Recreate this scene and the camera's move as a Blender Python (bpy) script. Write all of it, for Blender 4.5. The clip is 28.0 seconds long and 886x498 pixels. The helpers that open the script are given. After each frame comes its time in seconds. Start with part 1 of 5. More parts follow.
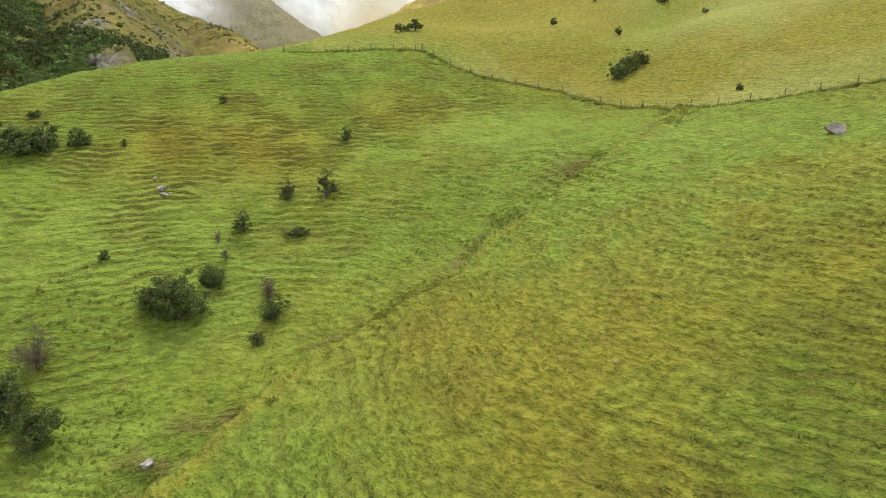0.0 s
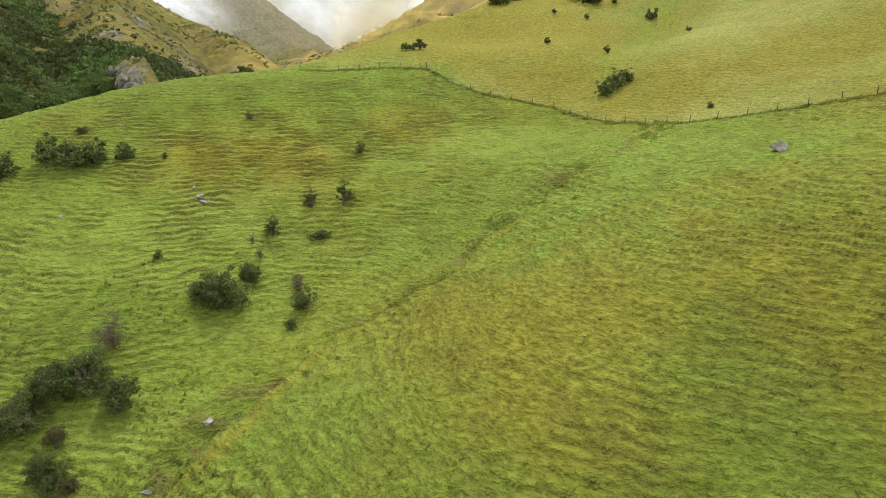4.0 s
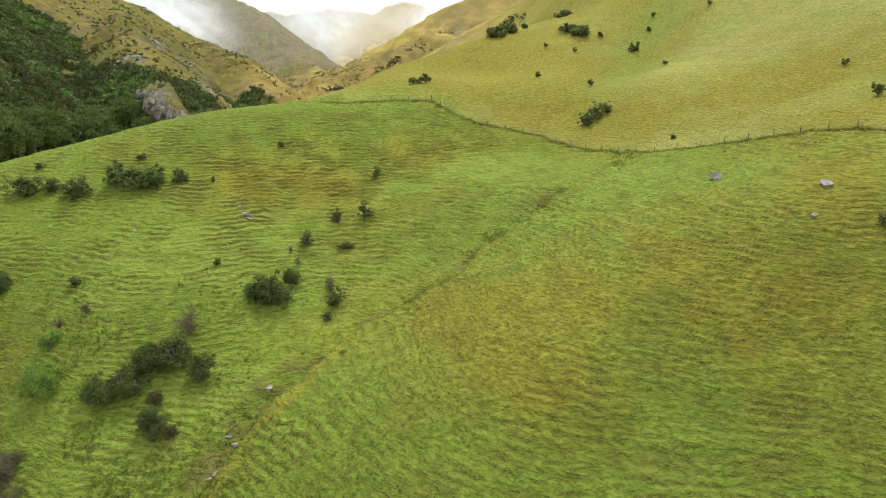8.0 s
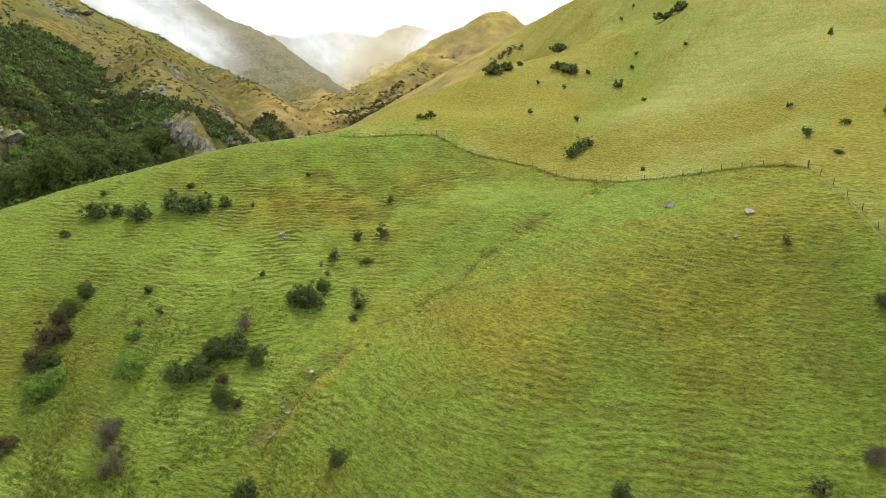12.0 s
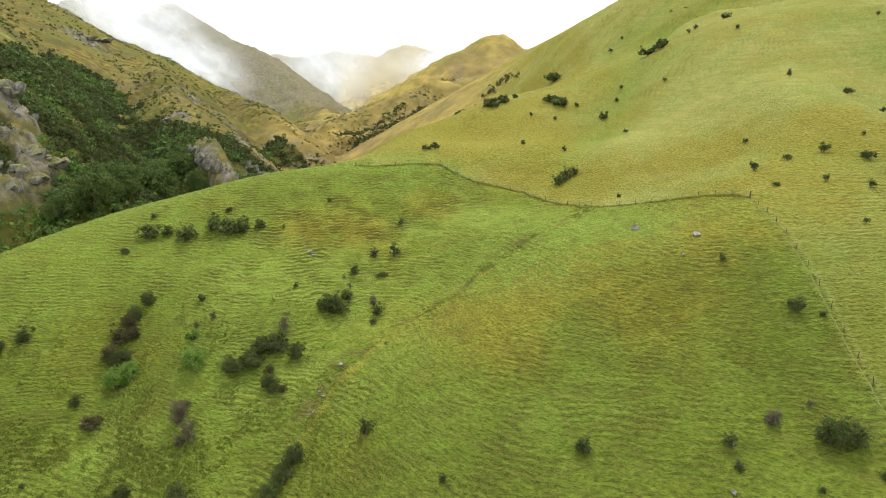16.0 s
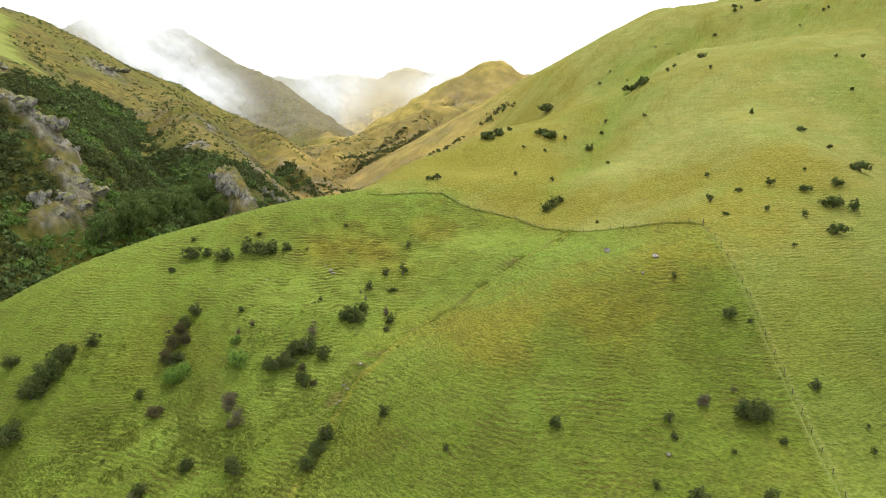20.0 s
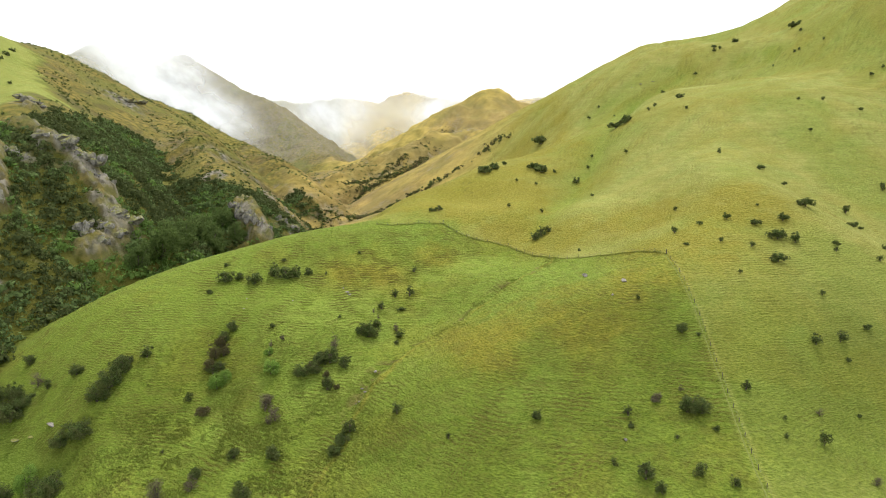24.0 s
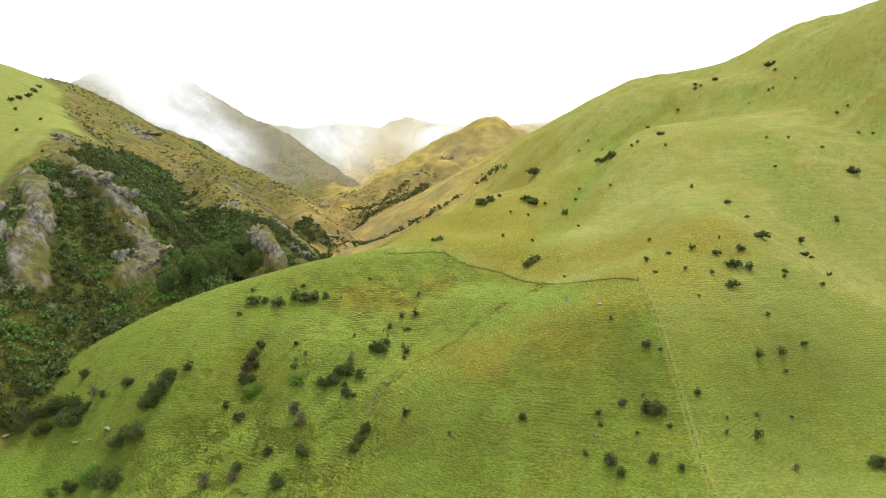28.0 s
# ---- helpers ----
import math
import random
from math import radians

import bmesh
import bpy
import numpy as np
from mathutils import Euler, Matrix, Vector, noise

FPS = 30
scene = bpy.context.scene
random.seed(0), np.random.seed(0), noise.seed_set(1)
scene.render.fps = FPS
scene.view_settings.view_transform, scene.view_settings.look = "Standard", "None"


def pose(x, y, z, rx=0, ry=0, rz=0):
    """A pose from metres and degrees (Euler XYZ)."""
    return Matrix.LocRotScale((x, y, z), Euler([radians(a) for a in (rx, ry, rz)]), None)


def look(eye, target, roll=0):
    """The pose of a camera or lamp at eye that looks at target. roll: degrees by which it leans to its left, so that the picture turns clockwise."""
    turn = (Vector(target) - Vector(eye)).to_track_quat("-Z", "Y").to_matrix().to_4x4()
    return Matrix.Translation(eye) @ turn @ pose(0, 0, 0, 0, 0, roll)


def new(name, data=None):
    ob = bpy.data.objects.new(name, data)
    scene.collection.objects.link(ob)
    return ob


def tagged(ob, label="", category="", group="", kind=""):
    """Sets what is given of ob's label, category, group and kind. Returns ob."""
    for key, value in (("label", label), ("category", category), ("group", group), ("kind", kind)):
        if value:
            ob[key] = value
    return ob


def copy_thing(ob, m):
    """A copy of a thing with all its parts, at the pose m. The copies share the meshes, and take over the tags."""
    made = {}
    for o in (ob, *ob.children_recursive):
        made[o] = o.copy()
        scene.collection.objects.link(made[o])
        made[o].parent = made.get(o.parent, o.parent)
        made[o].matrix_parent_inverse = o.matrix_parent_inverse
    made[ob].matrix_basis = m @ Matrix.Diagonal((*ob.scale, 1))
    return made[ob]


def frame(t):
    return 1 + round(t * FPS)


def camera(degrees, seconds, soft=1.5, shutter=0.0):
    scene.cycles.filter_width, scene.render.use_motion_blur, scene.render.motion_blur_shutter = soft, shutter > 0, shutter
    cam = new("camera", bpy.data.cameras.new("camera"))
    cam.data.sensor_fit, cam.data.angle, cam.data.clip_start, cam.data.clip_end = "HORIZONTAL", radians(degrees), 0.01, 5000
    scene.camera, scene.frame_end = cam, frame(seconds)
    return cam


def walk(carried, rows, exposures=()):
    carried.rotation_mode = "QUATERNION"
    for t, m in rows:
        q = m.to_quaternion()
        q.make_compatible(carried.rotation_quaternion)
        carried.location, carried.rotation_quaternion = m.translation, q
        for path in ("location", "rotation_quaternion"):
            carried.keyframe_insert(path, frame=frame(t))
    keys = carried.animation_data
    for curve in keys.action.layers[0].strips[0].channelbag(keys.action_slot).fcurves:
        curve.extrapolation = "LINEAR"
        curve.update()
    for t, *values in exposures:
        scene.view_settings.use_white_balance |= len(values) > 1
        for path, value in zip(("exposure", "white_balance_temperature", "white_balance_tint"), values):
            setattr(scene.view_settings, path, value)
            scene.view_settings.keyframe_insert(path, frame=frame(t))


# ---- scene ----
cam = camera(68.4, 28.0, soft=1.0)
METRES, EYE, TILT, LEAN, TURN = 160.0, 58.0, -15.0, 0.0, 0.0
ROWS = [
    (0.0, 0.0, 0.0, 0.0, 0.0, 0.0, -0.0),
    (0.5, -0.0001, -0.0038, -0.0002, 0.02, 0.01, 0.01),
    (1.0, -0.0003, -0.0093, -0.0004, 0.03, 0.04, 0.02),
    (1.5, -0.0006, -0.0167, -0.0008, 0.02, 0.07, 0.03),
    (2.0, -0.001, -0.0256, -0.0012, 0.02, 0.11, 0.02),
    (2.5, -0.0013, -0.0356, -0.0016, 0.04, 0.16, 0.03),
    (3.0, -0.0017, -0.047, -0.002, 0.04, 0.2, 0.04),
    (3.5, -0.0021, -0.059, -0.0022, 0.05, 0.23, 0.03),
    (5.5, -0.0043, -0.1141, -0.0027, -0.0, 0.31, -0.0),
    (6.0, -0.0046, -0.1278, -0.0032, 0.02, 0.34, 0.0),
    (6.5, -0.0052, -0.1428, -0.0039, 0.01, 0.43, -0.02),
    (7.0, -0.0055, -0.1582, -0.0044, 0.04, 0.71, -0.02),
    (7.5, -0.0061, -0.174, -0.005, 0.03, 1.0, -0.02),
    (8.0, -0.0067, -0.1903, -0.0058, 0.03, 1.27, -0.07),
    (8.5, -0.007, -0.2066, -0.0066, 0.05, 1.52, -0.06),
    (9.0, -0.0075, -0.2232, -0.0075, 0.05, 1.74, -0.05),
    (9.5, -0.0079, -0.2399, -0.0085, 0.07, 1.97, -0.07),
    (10.0, -0.0086, -0.2567, -0.0095, 0.07, 2.2, -0.1),
    (10.5, -0.009, -0.2738, -0.0103, 0.08, 2.39, -0.1),
    (11.0, -0.0096, -0.2907, -0.0116, 0.08, 2.58, -0.14),
    (11.5, -0.0103, -0.3079, -0.0127, 0.09, 2.75, -0.15),
    (12.0, -0.0108, -0.3252, -0.0137, 0.1, 2.9, -0.16),
    (12.5, -0.0115, -0.3427, -0.0145, 0.1, 3.06, -0.16),
    (14.5, -0.0147, -0.4142, -0.0184, 0.07, 3.72, -0.2),
    (15.0, -0.0154, -0.4326, -0.0198, 0.07, 3.93, -0.2),
    (15.5, -0.0161, -0.4514, -0.021, 0.08, 4.13, -0.21),
    (16.0, -0.0167, -0.4704, -0.0223, 0.07, 4.33, -0.22),
    (16.5, -0.0171, -0.4899, -0.0237, 0.07, 4.54, -0.21),
    (17.0, -0.0176, -0.5097, -0.0252, 0.07, 4.75, -0.24),
    (17.5, -0.018, -0.5295, -0.0268, 0.06, 4.98, -0.23),
    (18.0, -0.0185, -0.5496, -0.0282, 0.05, 5.18, -0.22),
    (18.5, -0.019, -0.5699, -0.0297, 0.05, 5.39, -0.24),
    (19.0, -0.0196, -0.5904, -0.0313, 0.04, 5.59, -0.24),
    (19.5, -0.02, -0.6113, -0.0327, 0.03, 5.79, -0.24),
    (20.0, -0.0206, -0.6324, -0.0343, 0.02, 6.0, -0.24),
    (20.5, -0.0212, -0.6537, -0.0359, 0.01, 6.23, -0.24),
    (21.0, -0.0218, -0.6756, -0.0373, -0.0, 6.44, -0.25),
    (21.5, -0.0226, -0.6975, -0.0387, -0.02, 6.66, -0.25),
    (23.5, -0.0255, -0.7869, -0.0439, -0.06, 7.61, -0.28),
    (24.0, -0.0261, -0.8098, -0.0454, -0.08, 7.85, -0.28),
    (24.5, -0.0267, -0.8327, -0.0472, -0.09, 8.08, -0.28),
    (25.0, -0.0273, -0.8558, -0.0488, -0.1, 8.31, -0.27),
    (25.5, -0.0279, -0.879, -0.0506, -0.11, 8.55, -0.27),
    (26.0, -0.0284, -0.9024, -0.0524, -0.12, 8.79, -0.26),
    (26.5, -0.029, -0.926, -0.0541, -0.12, 9.03, -0.26),
    (27.0, -0.0296, -0.9498, -0.0559, -0.13, 9.28, -0.25),
    (27.5, -0.0301, -0.9735, -0.0576, -0.14, 9.52, -0.25),
    (28.0, -0.0307, -0.9976, -0.0592, -0.14, 9.76, -0.24),
]
walk(cam, [(t, pose(0, 0, EYE, TILT, LEAN, TURN) @ pose(METRES * x, METRES * y, METRES * z, 90 + pitch, roll, yaw)) for t, x, y, z, yaw, pitch, roll in ROWS],
     exposures=((0.0, 1.10), (8.0, 1.12), (17.0, 1.14), (28.0, 1.17)))

# ---- sky, sun and exposure ----
world = bpy.data.worlds.new("overcast_sky")
scene.world = world
world.use_nodes = True
wn, wl = world.node_tree.nodes, world.node_tree.links
wn.clear()
sky = wn.new("ShaderNodeTexSky")
sky.sky_type, sky.sun_disc = "NISHITA", False
sky.sun_elevation, sky.sun_rotation = radians(58), radians(16)
sky_bg = wn.new("ShaderNodeBackground")
sky_bg.inputs["Strength"].default_value = 0.12
wl.new(sky.outputs[0], sky_bg.inputs[0])
cloud_tex = wn.new("ShaderNodeTexNoise")
cloud_tex.inputs["Scale"].default_value = 1.6
cloud_tex.inputs["Detail"].default_value = 5
cloud_ramp = wn.new("ShaderNodeValToRGB")
cloud_ramp.color_ramp.elements[0].color = (0.94, 0.96, 0.98, 1)
cloud_ramp.color_ramp.elements[1].color = (1.0, 1.0, 1.0, 1)
wl.new(cloud_tex.outputs["Fac"], cloud_ramp.inputs[0])
cloud_bg = wn.new("ShaderNodeBackground")
cloud_bg.inputs["Strength"].default_value = 0.85
wl.new(cloud_ramp.outputs[0], cloud_bg.inputs[0])
cover = wn.new("ShaderNodeMixShader")
cover.inputs[0].default_value = 0.92
wl.new(sky_bg.outputs[0], cover.inputs[1])
wl.new(cloud_bg.outputs[0], cover.inputs[2])
world_out = wn.new("ShaderNodeOutputWorld")
wl.new(cover.outputs[0], world_out.inputs[0])

sun_data = bpy.data.lights.new("sun", "SUN")
sun_data.energy, sun_data.angle, sun_data.color = 1.5, radians(12), (1.0, 0.95, 0.86)
sun = new("sun", sun_data)
sun.matrix_world = look((18, 62, 105), (0, 0, 0))


# ---- materials ----
class Nodes:
    """A short way to write node materials."""

    def __init__(self, name, roughness=0.9, specular=0.15):
        self.mat = bpy.data.materials.new(name)
        self.mat.use_nodes = True
        self.tree = self.mat.node_tree
        self.bsdf = self.tree.nodes["Principled BSDF"]
        self.bsdf.inputs["Roughness"].default_value = roughness
        self.bsdf.inputs["Specular IOR Level"].default_value = specular
        self.place = self.add("ShaderNodeTexCoord").outputs["Object"]

    def add(self, kind):
        return self.tree.nodes.new(kind)

    def link(self, a, b):
        self.tree.links.new(a, b)

    def world_place(self):
        self.place = self.add("ShaderNodeNewGeometry").outputs["Position"]

    def noise(self, scale, detail=3, low=0.35, high=0.65, stretch=None):
        n = self.add("ShaderNodeTexNoise")
        n.inputs["Scale"].default_value, n.inputs["Detail"].default_value = scale, detail
        source = self.place
        if stretch:
            m = self.add("ShaderNodeMapping")
            m.inputs["Scale"].default_value = stretch
            self.link(self.place, m.inputs[0])
            source = m.outputs[0]
        self.link(source, n.inputs["Vector"])
        return self.span(n.outputs["Fac"], low, high)

    def span(self, value, low, high, to_low=0.0, to_high=1.0):
        r = self.add("ShaderNodeMapRange")
        r.inputs[1].default_value, r.inputs[2].default_value = low, high
        r.inputs[3].default_value, r.inputs[4].default_value = to_low, to_high
        self.link(value, r.inputs[0])
        return r.outputs[0]

    def math(self, kind, a, b):
        m = self.add("ShaderNodeMath")
        m.operation = kind
        for k, v in enumerate((a, b)):
            if isinstance(v, (int, float)):
                m.inputs[k].default_value = v
            else:
                self.link(v, m.inputs[k])
        return m.outputs[0]

    def mix(self, fac, a, b):
        m = self.add("ShaderNodeMix")
        m.data_type = "RGBA"
        for k, v in ((0, fac), (6, a), (7, b)):
            if isinstance(v, (int, float)):
                m.inputs[k].default_value = v
            elif isinstance(v, tuple):
                m.inputs[k].default_value = (*v, 1)
            else:
                self.link(v, m.inputs[k])
        return m.outputs[2]

    def attribute(self, name):
        a = self.add("ShaderNodeAttribute")
        a.attribute_name = name
        s = self.add("ShaderNodeSeparateColor")
        self.link(a.outputs["Color"], s.inputs[0])
        return s.outputs

    def island(self):
        return self.add("ShaderNodeNewGeometry").outputs["Random Per Island"]

    def own(self):
        return self.add("ShaderNodeObjectInfo").outputs["Random"]

    def bump(self, height, strength, distance):
        b = self.add("ShaderNodeBump")
        b.inputs["Strength"].default_value, b.inputs["Distance"].default_value = strength, distance
        self.link(height, b.inputs["Height"])
        self.link(b.outputs[0], self.bsdf.inputs["Normal"])

    def done(self, colour):
        self.link(colour, self.bsdf.inputs["Base Color"])
        return self.mat


def pasture_colours(m):
    """The colours of the turf by what grows there, with clump shade painted in: zone_a holds dry, wear with painted
    shade, lush; zone_b holds tussock, rock, open hillside.
    """
    dry, wear_shade, lush = m.attribute("zone_a")[:3]
    tussock, rock, open_hill = m.attribute("zone_b")[:3]
    fine, small, large = m.noise(6.0, 4, 0.34, 0.66), m.noise(0.7, 4, 0.35, 0.65), m.noise(0.09, 3, 0.35, 0.65)
    # clump paints shade into the hollows of the turf and light onto its tops
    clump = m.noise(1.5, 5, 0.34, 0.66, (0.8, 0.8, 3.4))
    rank, pale, hazed = m.attribute("zone_c")[:3]
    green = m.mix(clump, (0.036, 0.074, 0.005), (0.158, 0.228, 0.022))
    green = m.mix(m.math("MULTIPLY", fine, 0.42), green, (0.166, 0.226, 0.026))
    green = m.mix(m.math("MULTIPLY", small, 0.35), green, (0.118, 0.172, 0.018))
    green = m.mix(pale, green, m.mix(fine, (0.145, 0.208, 0.025), (0.235, 0.302, 0.054)))
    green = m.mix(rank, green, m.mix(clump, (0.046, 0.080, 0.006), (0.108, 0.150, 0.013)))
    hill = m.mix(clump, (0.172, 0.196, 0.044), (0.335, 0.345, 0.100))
    hill = m.mix(m.math("MULTIPLY", fine, 0.3), hill, (0.310, 0.310, 0.100))
    mottle = m.noise(0.22, 4, 0.38, 0.62, (1.0, 1.0, 2.4))
    hill = m.mix(m.math("MULTIPLY", mottle, 0.4), hill, (0.165, 0.205, 0.038))
    hill = m.mix(m.math("MULTIPLY", large, 0.4), hill, (0.320, 0.272, 0.075))
    level_lines = m.noise(0.16, 5, 0.44, 0.60, (0.5, 0.5, 7.0))
    hill = m.mix(m.math("MULTIPLY", level_lines, 0.32), hill, (0.158, 0.172, 0.036))
    hill = m.mix(m.math("MULTIPLY", m.noise(0.9, 5, 0.56, 0.66), 0.5), hill, (0.335, 0.315, 0.110))
    colour = m.mix(open_hill, green, hill)
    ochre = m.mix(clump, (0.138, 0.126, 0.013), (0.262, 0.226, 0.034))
    colour = m.mix(dry, colour, ochre)
    fresh = m.mix(clump, (0.108, 0.162, 0.019), (0.205, 0.280, 0.048))
    colour = m.mix(lush, colour, fresh)
    gold = m.mix(m.noise(0.25, 5, 0.35, 0.65), (0.092, 0.086, 0.024), (0.225, 0.178, 0.044))
    gold = m.mix(m.math("MULTIPLY", m.noise(0.03, 4, 0.42, 0.62), 0.8), gold, (0.125, 0.130, 0.030))
    gold = m.mix(m.math("MULTIPLY", m.noise(0.06, 5, 0.52, 0.66, (1.0, 0.45, 1.0)), 0.6), gold, (0.085, 0.072, 0.034))
    # tussock gold of the farther hills, with the lightening of haze painted in
    hazed_gold = m.mix(m.noise(0.05, 6, 0.36, 0.64), (0.235, 0.188, 0.055), (0.435, 0.322, 0.092))
    hazed_gold = m.mix(m.math("MULTIPLY", m.noise(0.012, 4, 0.5, 0.62, (1.0, 0.4, 1.0)), 0.6), hazed_gold, (0.200, 0.150, 0.066))
    gold = m.mix(hazed, gold, hazed_gold)
    colour = m.mix(tussock, colour, gold)
    # bare soil and dead grass, also the painted shade of risers and gaps
    soil_shade = m.mix(fine, (0.052, 0.058, 0.010), (0.140, 0.112, 0.030))
    colour = m.mix(wear_shade, colour, soil_shade)
    fern = m.mix(m.noise(0.18, 5, 0.36, 0.64), (0.100, 0.075, 0.030), (0.215, 0.160, 0.066))
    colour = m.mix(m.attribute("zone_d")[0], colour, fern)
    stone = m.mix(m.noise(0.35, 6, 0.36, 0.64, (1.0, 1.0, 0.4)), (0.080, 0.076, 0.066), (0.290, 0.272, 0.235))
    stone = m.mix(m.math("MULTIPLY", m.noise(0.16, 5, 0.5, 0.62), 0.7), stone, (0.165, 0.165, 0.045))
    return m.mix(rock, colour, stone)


pasture = Nodes("pasture", 0.95, 0.06)
pasture.world_place()
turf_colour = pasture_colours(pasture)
# the bump follows the same noise as the painted clump shade
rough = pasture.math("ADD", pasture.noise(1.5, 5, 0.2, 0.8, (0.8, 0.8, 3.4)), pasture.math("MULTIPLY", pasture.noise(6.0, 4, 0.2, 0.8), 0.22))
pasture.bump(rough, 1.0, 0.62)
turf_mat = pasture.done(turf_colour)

blades = Nodes("grass_blades", 0.8, 0.12)
blades.world_place()
blade_colour = pasture_colours(blades)
tip = blades.attribute("tip")
blade_colour = blades.mix(blades.math("MULTIPLY", tip[0], 0.6), blade_colour, (0.30, 0.345, 0.078))
blade_colour = blades.mix(blades.math("MULTIPLY", blades.island(), 0.3), blade_colour, (0.14, 0.18, 0.022))
grass_mat = blades.done(blade_colour)
lit_through = blades.add("ShaderNodeBsdfTranslucent")
blades.link(blade_colour, lit_through.inputs[0])
blade_mix = blades.add("ShaderNodeMixShader")
blade_mix.inputs[0].default_value = 0.5
blades.link(blades.bsdf.outputs[0], blade_mix.inputs[1])
blades.link(lit_through.outputs[0], blade_mix.inputs[2])
blades.link(blade_mix.outputs[0], blades.tree.nodes["Material Output"].inputs["Surface"])


def leaf_material(name, dark, light, other, share=0.3):
    m = Nodes(name, 0.85, 0.05)
    c = m.mix(m.island(), dark, light)
    c = m.mix(m.math("MULTIPLY", m.noise(4.0, 3, 0.42, 0.58), share), c, other)
    c = m.mix(m.math("MULTIPLY", m.own(), 0.25), c, dark)
    m.done(c)
    thin = m.add("ShaderNodeBsdfTranslucent")
    m.link(c, thin.inputs[0])
    both = m.add("ShaderNodeMixShader")
    both.inputs[0].default_value = 0.35
    m.link(m.bsdf.outputs[0], both.inputs[1])
    m.link(thin.outputs[0], both.inputs[2])
    m.link(both.outputs[0], m.tree.nodes["Material Output"].inputs["Surface"])
    return m.mat


leaf_dark = leaf_material("dark_scrub_leaves", (0.030, 0.046, 0.014), (0.148, 0.200, 0.060), (0.128, 0.122, 0.048), 0.5)
leaf_thicket = leaf_material("thicket_leaves", (0.024, 0.040, 0.013), (0.112, 0.145, 0.046), (0.110, 0.105, 0.042), 0.5)
leaf_grey = leaf_material("grey_twigs", (0.072, 0.062, 0.040), (0.195, 0.165, 0.105), (0.130, 0.128, 0.060))
leaf_bright = leaf_material("fresh_green_leaves", (0.095, 0.165, 0.028), (0.23, 0.36, 0.070), (0.17, 0.24, 0.055))
leaf_brown = leaf_material("rusty_leaves", (0.050, 0.046, 0.020), (0.165, 0.138, 0.062), (0.105, 0.112, 0.045), 0.6)
leaf_tree = leaf_material("broad_tree_leaves", (0.050, 0.082, 0.026), (0.155, 0.215, 0.072), (0.095, 0.125, 0.045))
leaf_crown = leaf_material("tree_crown_leaves", (0.055, 0.088, 0.024), (0.150, 0.205, 0.060), (0.095, 0.125, 0.040))
leaf_fresh = leaf_material("fresh_scrub_leaves", (0.060, 0.110, 0.022), (0.180, 0.290, 0.068), (0.120, 0.160, 0.045))

bark = Nodes("bark", 0.9, 0.2)
bark_mat = bark.done(bark.mix(bark.noise(9, 5), (0.045, 0.036, 0.028), (0.14, 0.115, 0.09)))

stone = Nodes("lichened_stone", 0.9, 0.25)
stone.world_place()
stone_c = stone.mix(stone.noise(0.55, 6, 0.32, 0.68), (0.092, 0.088, 0.078), (0.300, 0.285, 0.250))
stone_c = stone.mix(stone.math("MULTIPLY", stone.noise(0.22, 4, 0.5, 0.66), 0.6), stone_c, (0.17, 0.165, 0.05))
facing = stone.add("ShaderNodeSeparateXYZ")
stone.link(stone.add("ShaderNodeNewGeometry").outputs["Normal"], facing.inputs[0])
ledge = stone.span(facing.outputs[2], 0.35, 0.75)
stone_c = stone.mix(stone.math("MULTIPLY", ledge, stone.noise(0.5, 4, 0.35, 0.5)), stone_c, (0.165, 0.165, 0.042))
stone_c = stone.mix(stone.math("MULTIPLY", stone.noise(1.1, 5, 0.52, 0.7, (1, 1, 0.25)), 0.7), stone_c, (0.040, 0.037, 0.034))
stone.bump(stone.noise(1.6, 6, 0.2, 0.8), 0.9, 0.5)
stone_mat = stone.done(stone_c)

boulder = Nodes("pale_boulder", 0.9, 0.25)
boulder_c = boulder.mix(boulder.noise(3.0, 6, 0.3, 0.7), (0.125, 0.112, 0.098), (0.33, 0.30, 0.265))
boulder_c = boulder.mix(boulder.math("MULTIPLY", boulder.noise(7, 4, 0.5, 0.7), 0.5), boulder_c, (0.12, 0.125, 0.07))
boulder.bump(boulder.noise(9, 6, 0.2, 0.8), 0.6, 0.06)
boulder_mat = boulder.done(boulder_c)

wood = Nodes("weathered_post", 0.9, 0.2)
wood_mat = wood.done(wood.mix(wood.noise(14, 5, 0.3, 0.7, (1, 1, 0.15)), (0.035, 0.030, 0.025), (0.11, 0.10, 0.088)))

wire = Nodes("galvanised_wire", 0.45, 0.5)
wire.bsdf.inputs["Metallic"].default_value = 0.9
wire_mat = wire.done(wire.mix(wire.noise(40, 3), (0.06, 0.06, 0.058), (0.13, 0.13, 0.125)))


track = Nodes("pale_trodden_grass", 0.95, 0.05)
track_mat = track.done(track.mix(track.noise(2.2, 5), (0.125, 0.15, 0.036), (0.170, 0.19, 0.055)))


stalk = Nodes("dry_flower_stalk", 0.9, 0.1)
stalk_mat = stalk.done(stalk.mix(stalk.noise(20, 3), (0.26, 0.24, 0.08), (0.42, 0.38, 0.17)))


